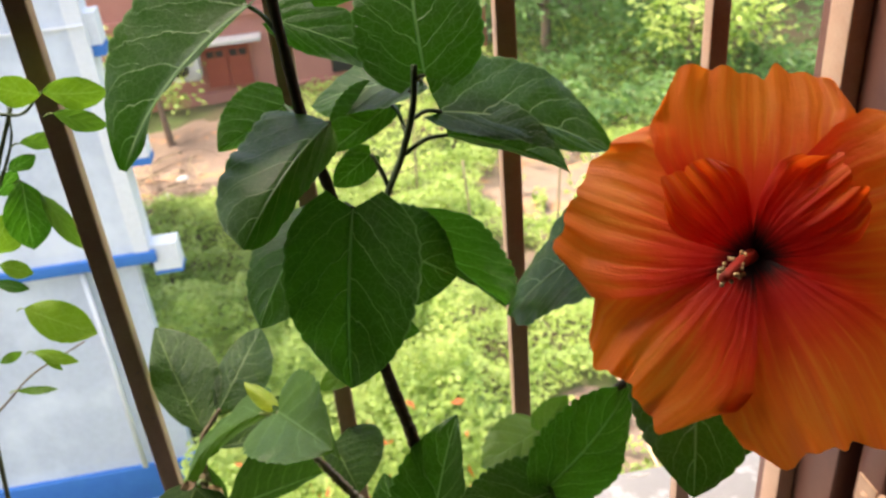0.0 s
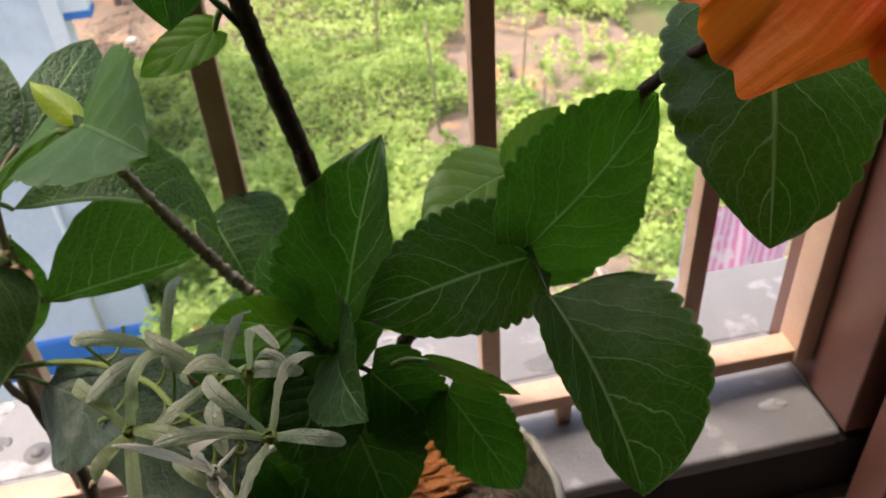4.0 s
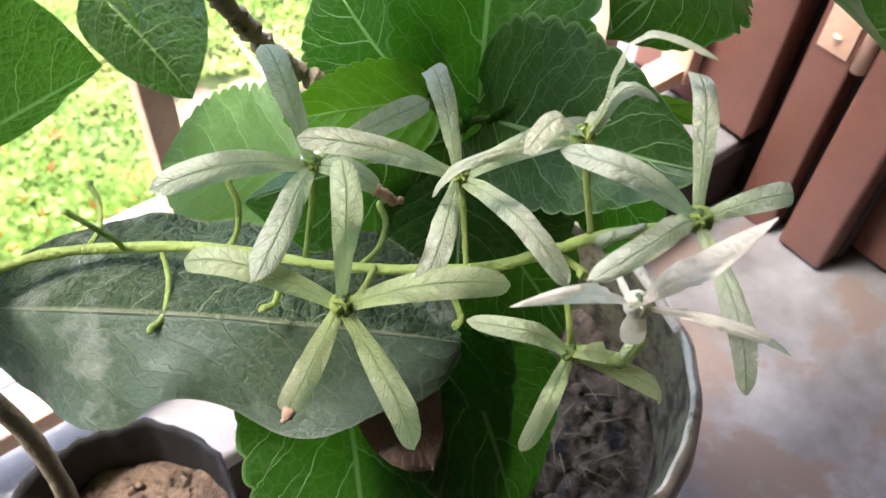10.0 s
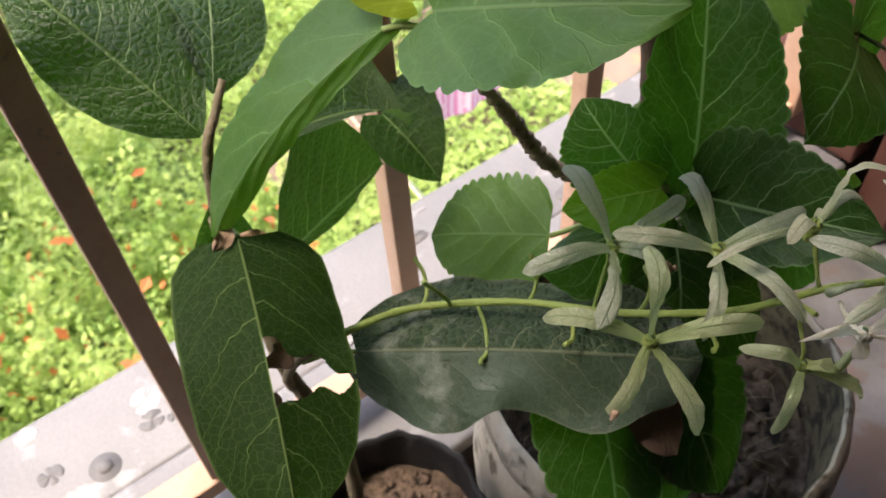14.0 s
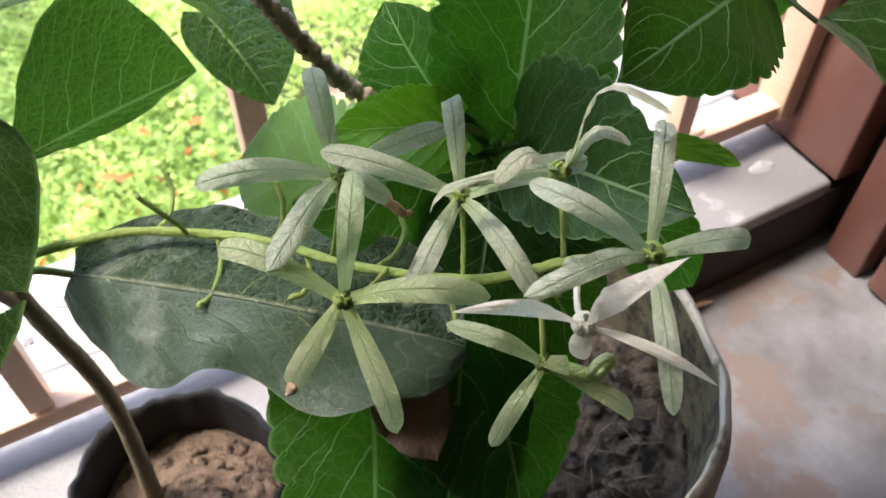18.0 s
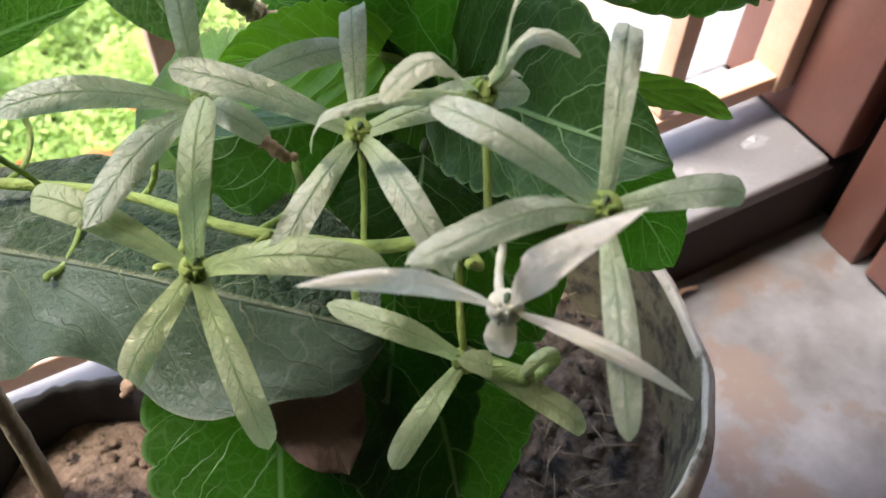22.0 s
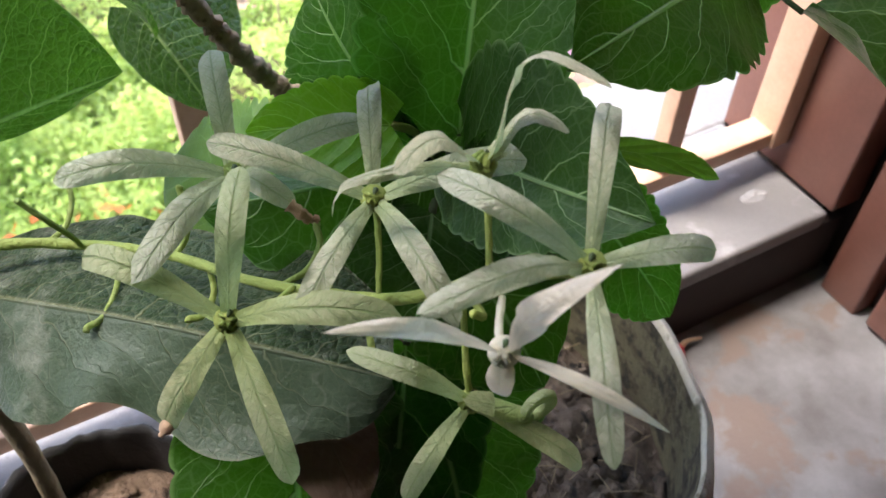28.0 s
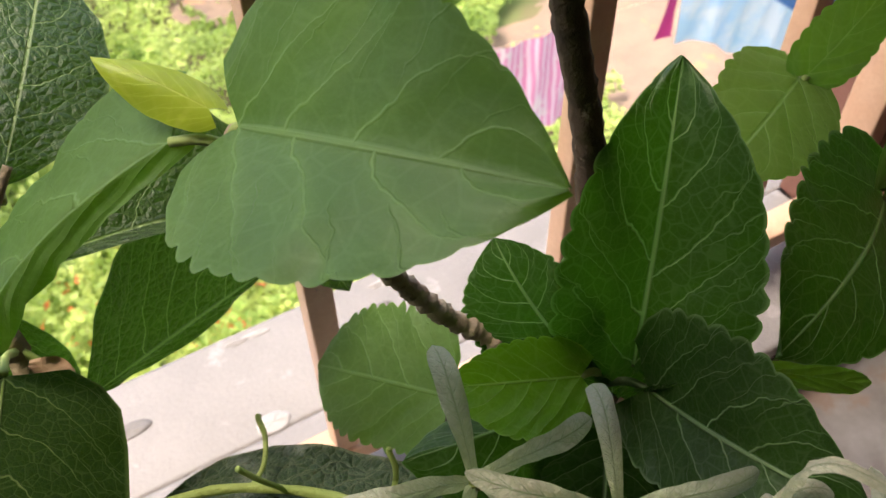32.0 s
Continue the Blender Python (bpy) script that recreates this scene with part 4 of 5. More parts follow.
for n, (angle, length, spread, back) in enumerate(((80, 7.1, 0.53, -0.4), (149, 7.1, 0.51, -0.3), (219, 7.1, 0.5, -0.4), (283, 7.7, 0.47, -0.1), (5, 7.4, 0.56, -0.3))):
    part("petal", petal(angle, length, spread, back, 20 + n, 0.15 * (n % 2)), PETAL, flower)
part("inner_petal", petal(118, 3.9, 0.42, 1.3, 31, 0.45, 0.3), PETAL_RED, flower)
part("inner_petal", petal(30, 4.3, 0.46, 0.9, 32, 0.4, 0.4), PETAL_RED, flower)
column = [FC - FN * 0.8, FC + FN * 1.2 - FR * 0.4 - FU * 0.2, FC + FN * 2.4 - FR * 1.1 - FU * 0.7]
pistil = part("pistil", tube(column, 0.3, 0.18, 10, 6), PISTIL, flower)
rnd = random.Random(5)
for k in range(26):
    f = 0.45 + 0.55 * k / 26
    p = column[1].lerp(column[2], (f - 0.45) / 0.55)
    d = Vector((rnd.uniform(-1, 1), rnd.uniform(-1, 1), rnd.uniform(-1, 1))).normalized() * 0.38
    part("anther", lathe([(0.01, 0.09), (0.08, 0.05), (0.09, 0), (0.06, -0.07)], 6, tuple(p + d)), ANTHER, pistil)

# ---- the sandpaper vine ----
vine = thing("sandpaper_vine", (-3.4, 9.2, -14.3), "potted sandpaper vine with rough leaves and pale star flowers", "plant")
part("stem", tube([(-3.4, 9.2, -14.7), (-3.1, 9.6, -8), (-3.9, 10.4, -3), (-3.7, 12.2, -0.3), (-3.6, 13.2, 1.2), (-3.2, 13.3, 3.6), (-2.6, 13.6, 4.4), (-2.0, 14.0, 5.0)], 0.3, 0.1, 10, 10, 0.05, 3), VINE, vine)
part("stem", tube([(-3.9, 10.3, -4.0), (-4.1, 9.8, -2.6), (-3.9, 9.4, -1.6), (-3.4, 9.1, -1.0)], 0.16, 0.14, 10, 8, 0.05, 4), VINE, vine)
part("node", tube([(-3.62, 13.1, 0.7), (-3.6, 13.25, 1.3)], 0.33, 0.26, 10, 3), VINE, vine)


def vleaf(base, tip, left=None, right=None, material=PET, **how):
    how = {"teeth": 0, "outline": ELLIPTIC, "wave": 0.016, "broad": 0.45, **how}
    return leaf(vine, base, tip, left, right, material=material, **how)


vleaf((-2.3, 8.5, -1.4), (4.6, 1.8, -0.6), left=(-0.7, 4.5, -1.8), right=(3.1, 7.0, -0.6), material=PET_OLD, joint=(-3.7, 9.2, -1.4), outline=BLUNT, cord=0.03, bow=0.05, wave=0.022, lobe=(-1, 0.2, 2.1, -1.73), fold=-0.02, ns=80, nu=12, ruffle=0.014)
vleaf((3.2, 3.2, -1.2), (3.5, 1.1, -3.6), width=1.8, material=PET_DRY, wave=0.05, broad=0.4)
vleaf((-3.7, 11.4, 2.1), (-6.4, 4.4, 0.2), left=(-6.8, 9.0, 1.4), right=(-2.6, 8.0, 0.4), material=PET_DULL, joint=(-3.6, 12.9, 1.0), outline=ROUND, cord=0.02, bow=0.06, tear=(1, 0.53, 0.1), ns=260, nu=40)
vleaf((-3.1, 13.6, 3.9), (-5.4, 19.0, 7.7), left=(-5.6, 16.0, 4.8), right=(-2.3, 17.4, 6.6), joint=(-3.1, 13.4, 3.7), bow=0.05)
vleaf((-2.3, 14.3, 4.4), (0.4, 19.4, 6.3), left=(-1.6, 17.6, 6.2), right=(0.3, 15.8, 4.3), joint=(-2.4, 13.7, 4.4), bow=0.04)
vleaf((-2.8, 13.4, 2.8), (3.86, 14.36, -0.53), left=(0.9, 15.1, 4.5), right=(0.3, 12.2, 3.4), joint=(-3.2, 13.3, 3.2), bow=0.24, ns=60)
vleaf((-2.7, 12.2, -0.7), (2.7, 14.4, -1.4), left=(0.7, 14.2, 2.3), right=(0.3, 13.4, -1.6), joint=(-3.5, 13.0, 0.9), bow=0.0, wave=0.015, broad=0.6)
vleaf((-3.4, 13.6, 1.6), (-4.6, 12.8, -3.2), width=2.6, face=(0.2, -1, 0.4), joint=(-3.5, 13.2, 1.4))
vleaf((3.55, 15.45, -0.25), (4.67, 13.74, -2.95), left=(3.05, 15.25, -1.85), right=(7.05, 16.15, -2.35), bow=0.05, broad=0.5, outline=OVATE)
part("dry_membrane", blade((-4.95, 8.1, 1.05), (-3.9, 8.25, 0.6), width=0.75, outline=LANCE, wave=0.14, seed=9), PET_DRY, vine, "papery brown dried leaf tissue")
part("dry_membrane", blade((-5.3, 7.2, 0.95), (-5.7, 6.2, 0.7), width=0.35, wave=0.08, seed=10), PET_DRY, vine, "papery brown dried leaf tissue")
part("withered_bract", blade((-3.7, 11.6, 2.3), (-4.5, 11.2, 2.3), width=0.5, outline=LANCE, wave=0.08, seed=3), HUSK, vine)
part("withered_bract", blade((-3.4, 12.4, 1.0), (-2.6, 12.0, 0.6), width=0.6, outline=LANCE, wave=0.08, seed=4), HUSK, vine)

raceme_line = [(-3.4, 9.1, -0.9), (-2.2, 8.7, -0.6), (-0.8, 8.3, -0.5), (0.6, 7.4, -0.4), (1.85, 5.9, 0.15), (3.0, 3.6, 1.1), (4.35, 1.6, 2.06), (5.0, 0.6, 3.0), (5.4, 0.0, 3.7), (6.0, -1.0, 4.5)]
raceme = part("flower_stalk", tube(raceme_line, 0.115, 0.085, 10, 8, 0.1, 8), STALK, vine, "fuzzy pale green flower stalk")
for a, b in (((0.4, 7.5, -0.4), (-0.32, 7.62, 1.1)), ((1.85, 5.88, 0.03), (2.47, 6.4, 1.27)), ((1.0, 7.0, -0.3), (-0.03, 5.53, -0.7)), ((3.3, 3.2, 1.3), (4.29, 3.97, 1.64)),
             ((-0.2, 8.0, -0.5), (0.6, 9.4, -0.2)), ((2.4, 4.9, 0.5), (1.7, 4.1, 0.2)), ((4.0, 2.1, 1.9), (3.9, 1.2, 1.2)), ((5.1, 0.5, 3.1), (5.0, -0.2, 3.3))):
    a, b = Vector(a), Vector(b)
    part("bare_pedicel", tube([a, a.lerp(b, 0.35) + Vector((0.16, -0.1, -0.16)), a.lerp(b, 0.75) + Vector((0.12, -0.14, -0.1)), b.lerp(a, 0.06), b], 0.055, 0.07, 8, 5), STALK, raceme)


def star(centre, foot, lobes, material=SEPAL, facing=None, wide=0.46, eye=STALK, label="pale green star flower"):
    """A calyx on its pedicel with narrow lobes to the given tips: (tip, bow, the way its face turns, width)."""
    c, f = Vector(centre), Vector(foot)
    out = Vector(facing) if facing is not None else (Vector((0.4, -6.0, 13.5)) - c).normalized()
    d0 = c - f
    swing = d0.orthogonal() * 0.05
    heart = merge(tube([f, f + d0 * 0.4 + swing, f + d0 * 0.75 + swing, c - out * 0.4], 0.05, 0.055, 8, 5, 0.1, SEED[0]),
                  tube([c - out * 0.46, c - out * 0.34, c - out * 0.16, c + out * 0.02], 0.07, 0.2, 12, 3, 0.05, SEED[0]), tube([c, c + out * 0.06, c + out * 0.13], 0.13, 0.07, 10, 2))
    ob = part("flower", heart, eye, vine, label)
    rnd = random.Random(SEED[0])
    for n, (tip, bow, *rest) in enumerate(lobes):
        SEED[0] += 1
        look_at = Vector(rest[0]) if rest and rest[0] else out
        w = (rest[1] if len(rest) > 1 else wide) * rnd.uniform(0.92, 1.1)
        part("lobe", blade(c + (Vector(tip) - c) * 0.05, tip, width=w, face=look_at, outline=LANCE if material is SEPAL_PALE else STRAP, bow=bow + rnd.uniform(0.04, 0.09), fold=0.0, cup=-0.025, wave=0.02, ruffle=0.012,
                           broad=0.6, ns=32, nu=5, seed=SEED[0], arch=True, twist=rnd.uniform(-0.12, 0.12), hook=rnd.uniform(0.04, 0.16), sag=rnd.uniform(0.05, 0.11)), material, ob)
    for k in range(5):
        a = 1.257 * k
        side = out.orthogonal().normalized()
        d = side * math.cos(a) + out.cross(side) * math.sin(a)
        part("throat_scale", tube([c + d * 0.12, c + d * 0.1 + out * 0.1, c + d * 0.05 + out * 0.17], 0.05, 0.02, 6, 2), DARKTWIG if k == 0 else eye, ob)
    return ob


star((3.06, 4.13, 3.18), (2.7, 4.2, 0.7), (((3.58, 6.46, 4.02), 0.03), ((0.56, 4.53, 3.78), 0.05), ((1.18, 2.5, 3.4), 0.05), ((5.3, 3.9, 3.6), 0.05), ((3.65, 3.1, 3.15), 0.25)), wide=0.42)
star((4.69, 2.33, 3.47), (4.35, 1.6, 2.06), (((5.6, 4.4, 3.94), 0.04), ((2.71, 3.87, 4.18), 0.07), ((2.85, 1.0, 2.95), 0.12), ((4.72, -0.2, 3.3), 0.08), ((6.9, 1.6, 3.9), 0.05)), wide=0.42)
star((2.1, 1.87, 2.58), (3.4, 2.9, 1.5), (((2.95, 2.96, 4.3), 0.1), ((0.46, 3.74, 3.0), 0.04), ((4.08, 0.37, 3.18), 0.04), ((0.67, 1.5, 1.11), 0.05), ((2.13, -0.09, 0.85), 0.04)), SEPAL_GREEN)
star((5.65, 0.86, 4.94), (5.37, 0.1, 3.7), (((3.74, 1.99, 3.95), 0.14, (0.3, -0.6, 1), 0.2), ((6.6, -0.1, 6.6), 0.22), ((6.64, 0.57, 5.48), 0.18), ((4.3, 0.65, 5.6), 0.14), ((6.2, 0.95, 4.95), 0.1)), SEPAL, facing=(0.2, 0.0, 0.98), wide=0.32)
star((6.04, -1.07, 4.65), (5.95, -0.9, 4.4), (((7.2, 0.4, 5.8), 0.1), ((4.69, 0.26, 5.62), 0.06), ((7.74, -1.58, 4.58), 0.05), ((5.09, -3.09, 3.78), 0.05), ((3.68, -1.4, 5.54), 0.08)), wide=0.36)
star((4.78, -0.56, 1.84), (5.1, 0.3, 3.1), (((4.5, -1.05, 2.75), 0.25), ((3.36, 0.24, 2.96), 0.16), ((3.38, -1.12, 0.96), 0.05), ((6.29, -1.68, 0.34), 0.08)), SEPAL_GREEN, wide=0.34)
star((4.67, -1.39, 4.15), (5.2, -0.5, 3.9), (((2.68, -1.06, 5.37), 0.03, None, 0.26), ((4.94, -2.35, 6.33), 0.06, None, 0.36), ((5.66, -3.19, 4.25), 0.1, None, 0.17), ((4.55, -1.54, 3.38), 0.05, None, 0.34)), SEPAL_PALE, wide=0.28, eye=SEPAL_PALE, label="faded pinkish white star flower")
curl = [(5.6 + (0.32 - 0.01 * a) * math.cos(a), -0.9 - 0.02 * a, 1.75 + (0.32 - 0.01 * a) * math.sin(a)) for a in (3.6, 4.4, 5.2, 6.0, 6.8, 7.6, 8.4, 9.2)]
part("curled_lobe", tube([(4.8, -0.56, 1.84)] + curl, 0.15, 0.08, 6, 4), SEPAL_GREEN, raceme)
part("withered_tip", tube([(3.6, 3.1, 3.15), (3.75, 2.95, 3.0), (3.85, 2.95, 2.85), (3.95, 2.85, 2.9)], 0.1, 0.05, 6, 4, 0.3), HUSK, raceme)
part("withered_tip", tube([(0.86, 1.55, 1.26), (0.74, 1.5, 1.13), (0.66, 1.5, 1.06)], 0.1, 0.04, 7, 4, 0.3, 4), HUSK, raceme)
part("bud", merge(tube([(5.25, -0.2, 3.9), (5.0, -0.5, 4.5)], 0.12, 0.06, 7, 3), tube([(5.2, -0.3, 4.1), (5.4, -0.7, 4.6)], 0.1, 0.05, 7, 3)), SEPAL, raceme)


# ---- small litter ----
dry = thing("fallen_flower", (11.0, 10.1, -13.4), "withered orange flower fallen on the potting earth", "dead flower")
DRYPETAL = leafy("dried_petal", (0.3, 0.1, 0.03), (0.48, 0.2, 0.06), (0.6, 0.22, 0.04), (0.2, 0.06, 0.02), laterals=9, slant=0.2, fine=600, through_light=0.2, rough=0.7, relief=0.8, quilt=0.8)
for k in range(6):
    a = -0.3 + 0.22 * k
    b = Vector((11.0 - 1.6, 10.1 + 0.25 * (k - 3), -13.1 + 0.12 * k))
    part("petal", blade(b, b + Vector((3.6 * math.cos(a), 1.6 * math.sin(a) + 0.3, 0.25)), width=1.0, face=(0, -0.5, 1), outline=ELLIPTIC, wave=0.06, ns=40, seed=60 + k), DRYPETAL, dry)
chilli = thing("red_chilli", (25.0, 11.3, SLAB_Z), "small dark red chilli with a dry stalk on the slab", "chilli")
part("pod", tube([(23.0, 10.7, SLAB_Z + 0.3), (24.0, 11.0, SLAB_Z + 0.55), (25.0, 11.3, SLAB_Z + 0.55), (25.5, 11.4, SLAB_Z + 0.5)], 0.25, 0.5, 12, 6, 0.03), CHILLI, chilli)
part("stalk", tube([(25.5, 11.4, SLAB_Z + 0.5), (26.2, 11.6, SLAB_Z + 0.6), (27.2, 11.5, SLAB_Z + 0.4)], 0.2, 0.08, 8, 5, 0.1), HUSK, chilli)
for k in range(9):
    rnd = random.Random(k)
    p = Vector((-5.0 + 0.35 * k, 4.95 + rnd.uniform(0, 0.5), -14.4))
    top = p + Vector((rnd.uniform(-0.3, 0.3), rnd.uniform(-0.5, 0.0), rnd.uniform(1.2, 2.2)))
    weed = thing("seedling", p, "tiny yellow-green seedling in the grow bag", "seedling", "seedlings in the bag")
    part("stalk", tube([p, (p + top) / 2 + Vector((0.1, 0, 0)), top], 0.05, 0.04, 6, 3), YOUNG, weed)
    for side in (-1, 1):
        part("leaf", blade(top, top + Vector((0.4 * side, rnd.uniform(-0.2, 0.2), 0.16)), width=0.28, face=(0, -0.4, 1), outline=ELLIPTIC, ns=8, nu=2, seed=k), YOUNG, weed)

# ---- outside ----
GROUND_Z = -680.0


def foliage_skin(name, a, b, c, glow):
    m, nt, bsdf = shader(name)
    geo = nt.nodes.new("ShaderNodeNewGeometry")
    col = mixed(nt, geo.outputs["Random Per Island"], a, b)
    col = mixed(nt, ramp(nt, grain(nt, 1.1, 4), 0.4, 0.65), col, c)
    col = mixed(nt, calc(nt, "MULTIPLY", ramp(nt, grain(nt, 0.8, 5, 0.65), 0.48, 0.62), 0.7), col, a)
    nt.links.new(col, bsdf.inputs["Base Color"])
    bsdf.inputs["Roughness"].default_value = 0.5
    tr = nt.nodes.new("ShaderNodeBsdfTranslucent")
    tr.inputs["Color"].default_value = (*glow, 1)
    mix = nt.nodes.new("ShaderNodeMixShader")
    mix.inputs[0].default_value = 0.35
    nt.links.new(bsdf.outputs[0], mix.inputs[1])
    nt.links.new(tr.outputs[0], mix.inputs[2])
    nt.links.new(mix.outputs[0], nt.nodes["Material Output"].inputs["Surface"])
    return m


WEED = foliage_skin("weed_leaf", (0.09, 0.17, 0.025), (0.42, 0.53, 0.14), (0.48, 0.56, 0.17), (0.5, 0.68, 0.15))
BUSH = foliage_skin("bush_leaf", (0.13, 0.23, 0.04), (0.46, 0.58, 0.14), (0.54, 0.6, 0.17), (0.56, 0.74, 0.15))
TREE = foliage_skin("tree_leaf", (0.025, 0.075, 0.022), (0.12, 0.24, 0.07), (0.17, 0.28, 0.09), (0.25, 0.45, 0.1))
BLOSSOM = foliage_skin("orange_blossom", (0.7, 0.16, 0.05), (0.8, 0.3, 0.08), (0.75, 0.2, 0.08), (0.8, 0.25, 0.05))
EARTH = coat("earth", (0.17, 0.12, 0.08), (0.1, 0.1, 0.035), 0.5, 0.95, 0.6, spots=(0.08, 0.12, 0.03), spot_scale=0.35, spot_at=(0.45, 0.6), fine=18, size=0.03)
CLAY = coat("bare_clay", (0.27, 0.185, 0.135), (0.19, 0.14, 0.105), 2.5, 0.95, 0.6, spots=(0.36, 0.19, 0.1), spot_scale=2.0, spot_at=(0.58, 0.66), fine=25, size=0.03)
WHITE = coat("white_limewash", (0.8, 0.81, 0.82), (0.74, 0.76, 0.78), 1.5, 0.8, 0.1, fine=30)
# bluish copy of the white: the front wall's shade put into its colour
SHADED_LIMEWASH = coat("shaded_bluish_limewash", (0.6, 0.645, 0.71), (0.55, 0.6, 0.67), 0.9, 0.85, 0.1, spots=(0.66, 0.7, 0.75), spot_scale=0.7, spot_at=(0.5, 0.62), fine=20)
BLUE = coat("blue_band_paint", (0.03, 0.16, 0.5), (0.04, 0.2, 0.55), 6, 0.7, 0.1, fine=40)
PINK = coat("pink_plaster", (0.52, 0.24, 0.19), (0.46, 0.2, 0.16), 1.5, 0.85, 0.2, fine=25)
BRICKRED = coat("red_shutter_paint", (0.36, 0.09, 0.055), (0.3, 0.075, 0.05), 4, 0.6, 0.2, fine=40)
ORANGE_WALL = coat("orange_plaster", (0.52, 0.24, 0.14), (0.46, 0.2, 0.12), 2, 0.85, 0.2, fine=25)
GREYMETAL = coat("grey_casing", (0.62, 0.62, 0.6), (0.52, 0.52, 0.5), 5, 0.5, 0.1, fine=60)
STAKE = coat("bamboo", (0.42, 0.34, 0.2), (0.34, 0.26, 0.15), 12, 0.7, 0.3, fine=60)
STONE = coat("garden_stone", (0.62, 0.6, 0.56), (0.48, 0.46, 0.43), 10, 0.9, 0.6, fine=50)
LIMB = coat("tree_bark", (0.2, 0.14, 0.1), (0.28, 0.2, 0.15), 6, 0.9, 0.8, fine=40, size=0.02)
GLASS = coat("dark_window", (0.03, 0.03, 0.035), (0.05, 0.05, 0.05), 5, 0.25, 0.05, fine=50)


def cloth_skin():
    m, nt, bsdf = shader("pink_printed_cloth")
    w = nt.nodes.new("ShaderNodeTexWave")
    w.inputs["Scale"].default_value, w.inputs["Distortion"].default_value = 9, 2
    tc = nt.nodes.new("ShaderNodeTexCoord")
    nt.links.new(tc.outputs["Object"], w.inputs["Vector"])
    col = mixed(nt, w.outputs[1], (0.74, 0.22, 0.42), (0.84, 0.62, 0.7))
    col = mixed(nt, calc(nt, "MULTIPLY", ramp(nt, grain(nt, 14, 3), 0.56, 0.64), 0.7), col, (0.82, 0.72, 0.7))
    nt.links.new(col, bsdf.inputs["Base Color"])
    bsdf.inputs["Roughness"].default_value = 0.9
    return m


def sheet(fn, n=40, m=40):
    pts, faces = [], []
    for i in range(n + 1):
        for j in range(m + 1):
            pts.append(fn(i / n, j / m))
    for i in range(n):
        for j in range(m):
            a = i * (m + 1) + j
            faces.append([a, a + 1, a + m + 2, a + m + 1])
    return pts, faces, None


def ground_height(x, y):
    far = math.hypot(x, y)
    bank = max(0.0, min(1.0, (x - 550) / 700)) * max(0.0, min(1.0, (y - 1400) / 700)) * 200
    return GROUND_Z + bank + 14 * noise.noise(Vector((x, y, 0)) * 0.004) + 6 * noise.noise(Vector((x, y, 3)) * 0.02) if far < 9000 else GROUND_Z


def ground_point(u, v):
    # fine near the house, coarse towards the horizon
    x = 6000 * (2 * u - 1) * (0.12 + 0.88 * abs(2 * u - 1) ** 3) * (1 if abs(2 * u - 1) < 0.999 else 20)
    y = 1200 + 6000 * (2 * v - 1) * (0.16 + 0.84 * abs(2 * v - 1) ** 3) * (1 if abs(2 * v - 1) < 0.999 else 20)
    return (x, y, ground_height(x, y))


solo("wall_below", box(-260, 260, -470, 27, GROUND_Z - 30, -112), WHITE, "plain white outer wall of the storeys below", "wall", kind="structure", smooth=False)
solo("ground", sheet(ground_point, 110, 110), EARTH, "uneven garden ground of earth and weeds", "ground", kind="structure")


def clay_bed(name, cx, cy, rx, ry, seed):
    def fn(u, v):
        a, r = 2 * math.pi * u, v
        k = 1 + 0.25 * noise.noise(Vector((math.cos(a) * 1.5 + seed, math.sin(a) * 1.5, 0)))
        x, y = cx + rx * r * k * math.cos(a), cy + ry * r * k * math.sin(a)
        return (x, y, ground_height(x, y) + 5 * (1 - r * r) + 0.6 + 2 * noise.noise(Vector((x, y, 9)) * 0.05))
    return solo(name, sheet(fn, 60, 16), CLAY, "bare trodden reddish clay between the weeds", "bare earth", kind="structure")


clay_bed("bare_earth", 420, 1350, 190, 210, 1)
clay_bed("bare_earth", -270, 1780, 190, 240, 2)
clay_bed("bare_earth", 300, 2150, 160, 170, 3)
clay_bed("bare_earth", 250, 1130, 70, 60, 4)
clay_bed("bare_earth", 300, 720, 110, 90, 5)
clay_bed("bare_earth", 690, 740, 190, 170, 6)


def leaves_at(centres, size, seed, flat=0.5, slim=0.5):
    """Many small pointed leaves, one at each centre: kite-shaped, creased along the middle."""
    rnd = np.random.default_rng(seed)
    n = len(centres)
    d = rnd.normal(size=(n, 3))
    d[:, 2] *= flat
    d /= np.linalg.norm(d, axis=1, keepdims=True)
    up = rnd.normal(size=(n, 3)) * 0.5 + np.array([0, -0.25, 1.0])
    side = np.cross(d, up)
    side /= np.linalg.norm(side, axis=1, keepdims=True) + 1e-9
    nrm = np.cross(side, d)
    s = (size * rnd.uniform(0.6, 1.4, n))[:, None]
    p = np.stack([centres - d * s * 0.5, centres + side * s * slim * 0.5 + nrm * s * 0.08, centres + d * s * 0.5, centres - side * s * slim * 0.5 + nrm * s * 0.08, ], 1)
    pts = p.reshape(-1, 3)
    idx = np.arange(n) * 4
    faces = np.concatenate([np.stack([idx, idx + 1, idx + 2], 1), np.stack([idx, idx + 2, idx + 3], 1)])
    return pts.tolist(), faces.tolist(), None


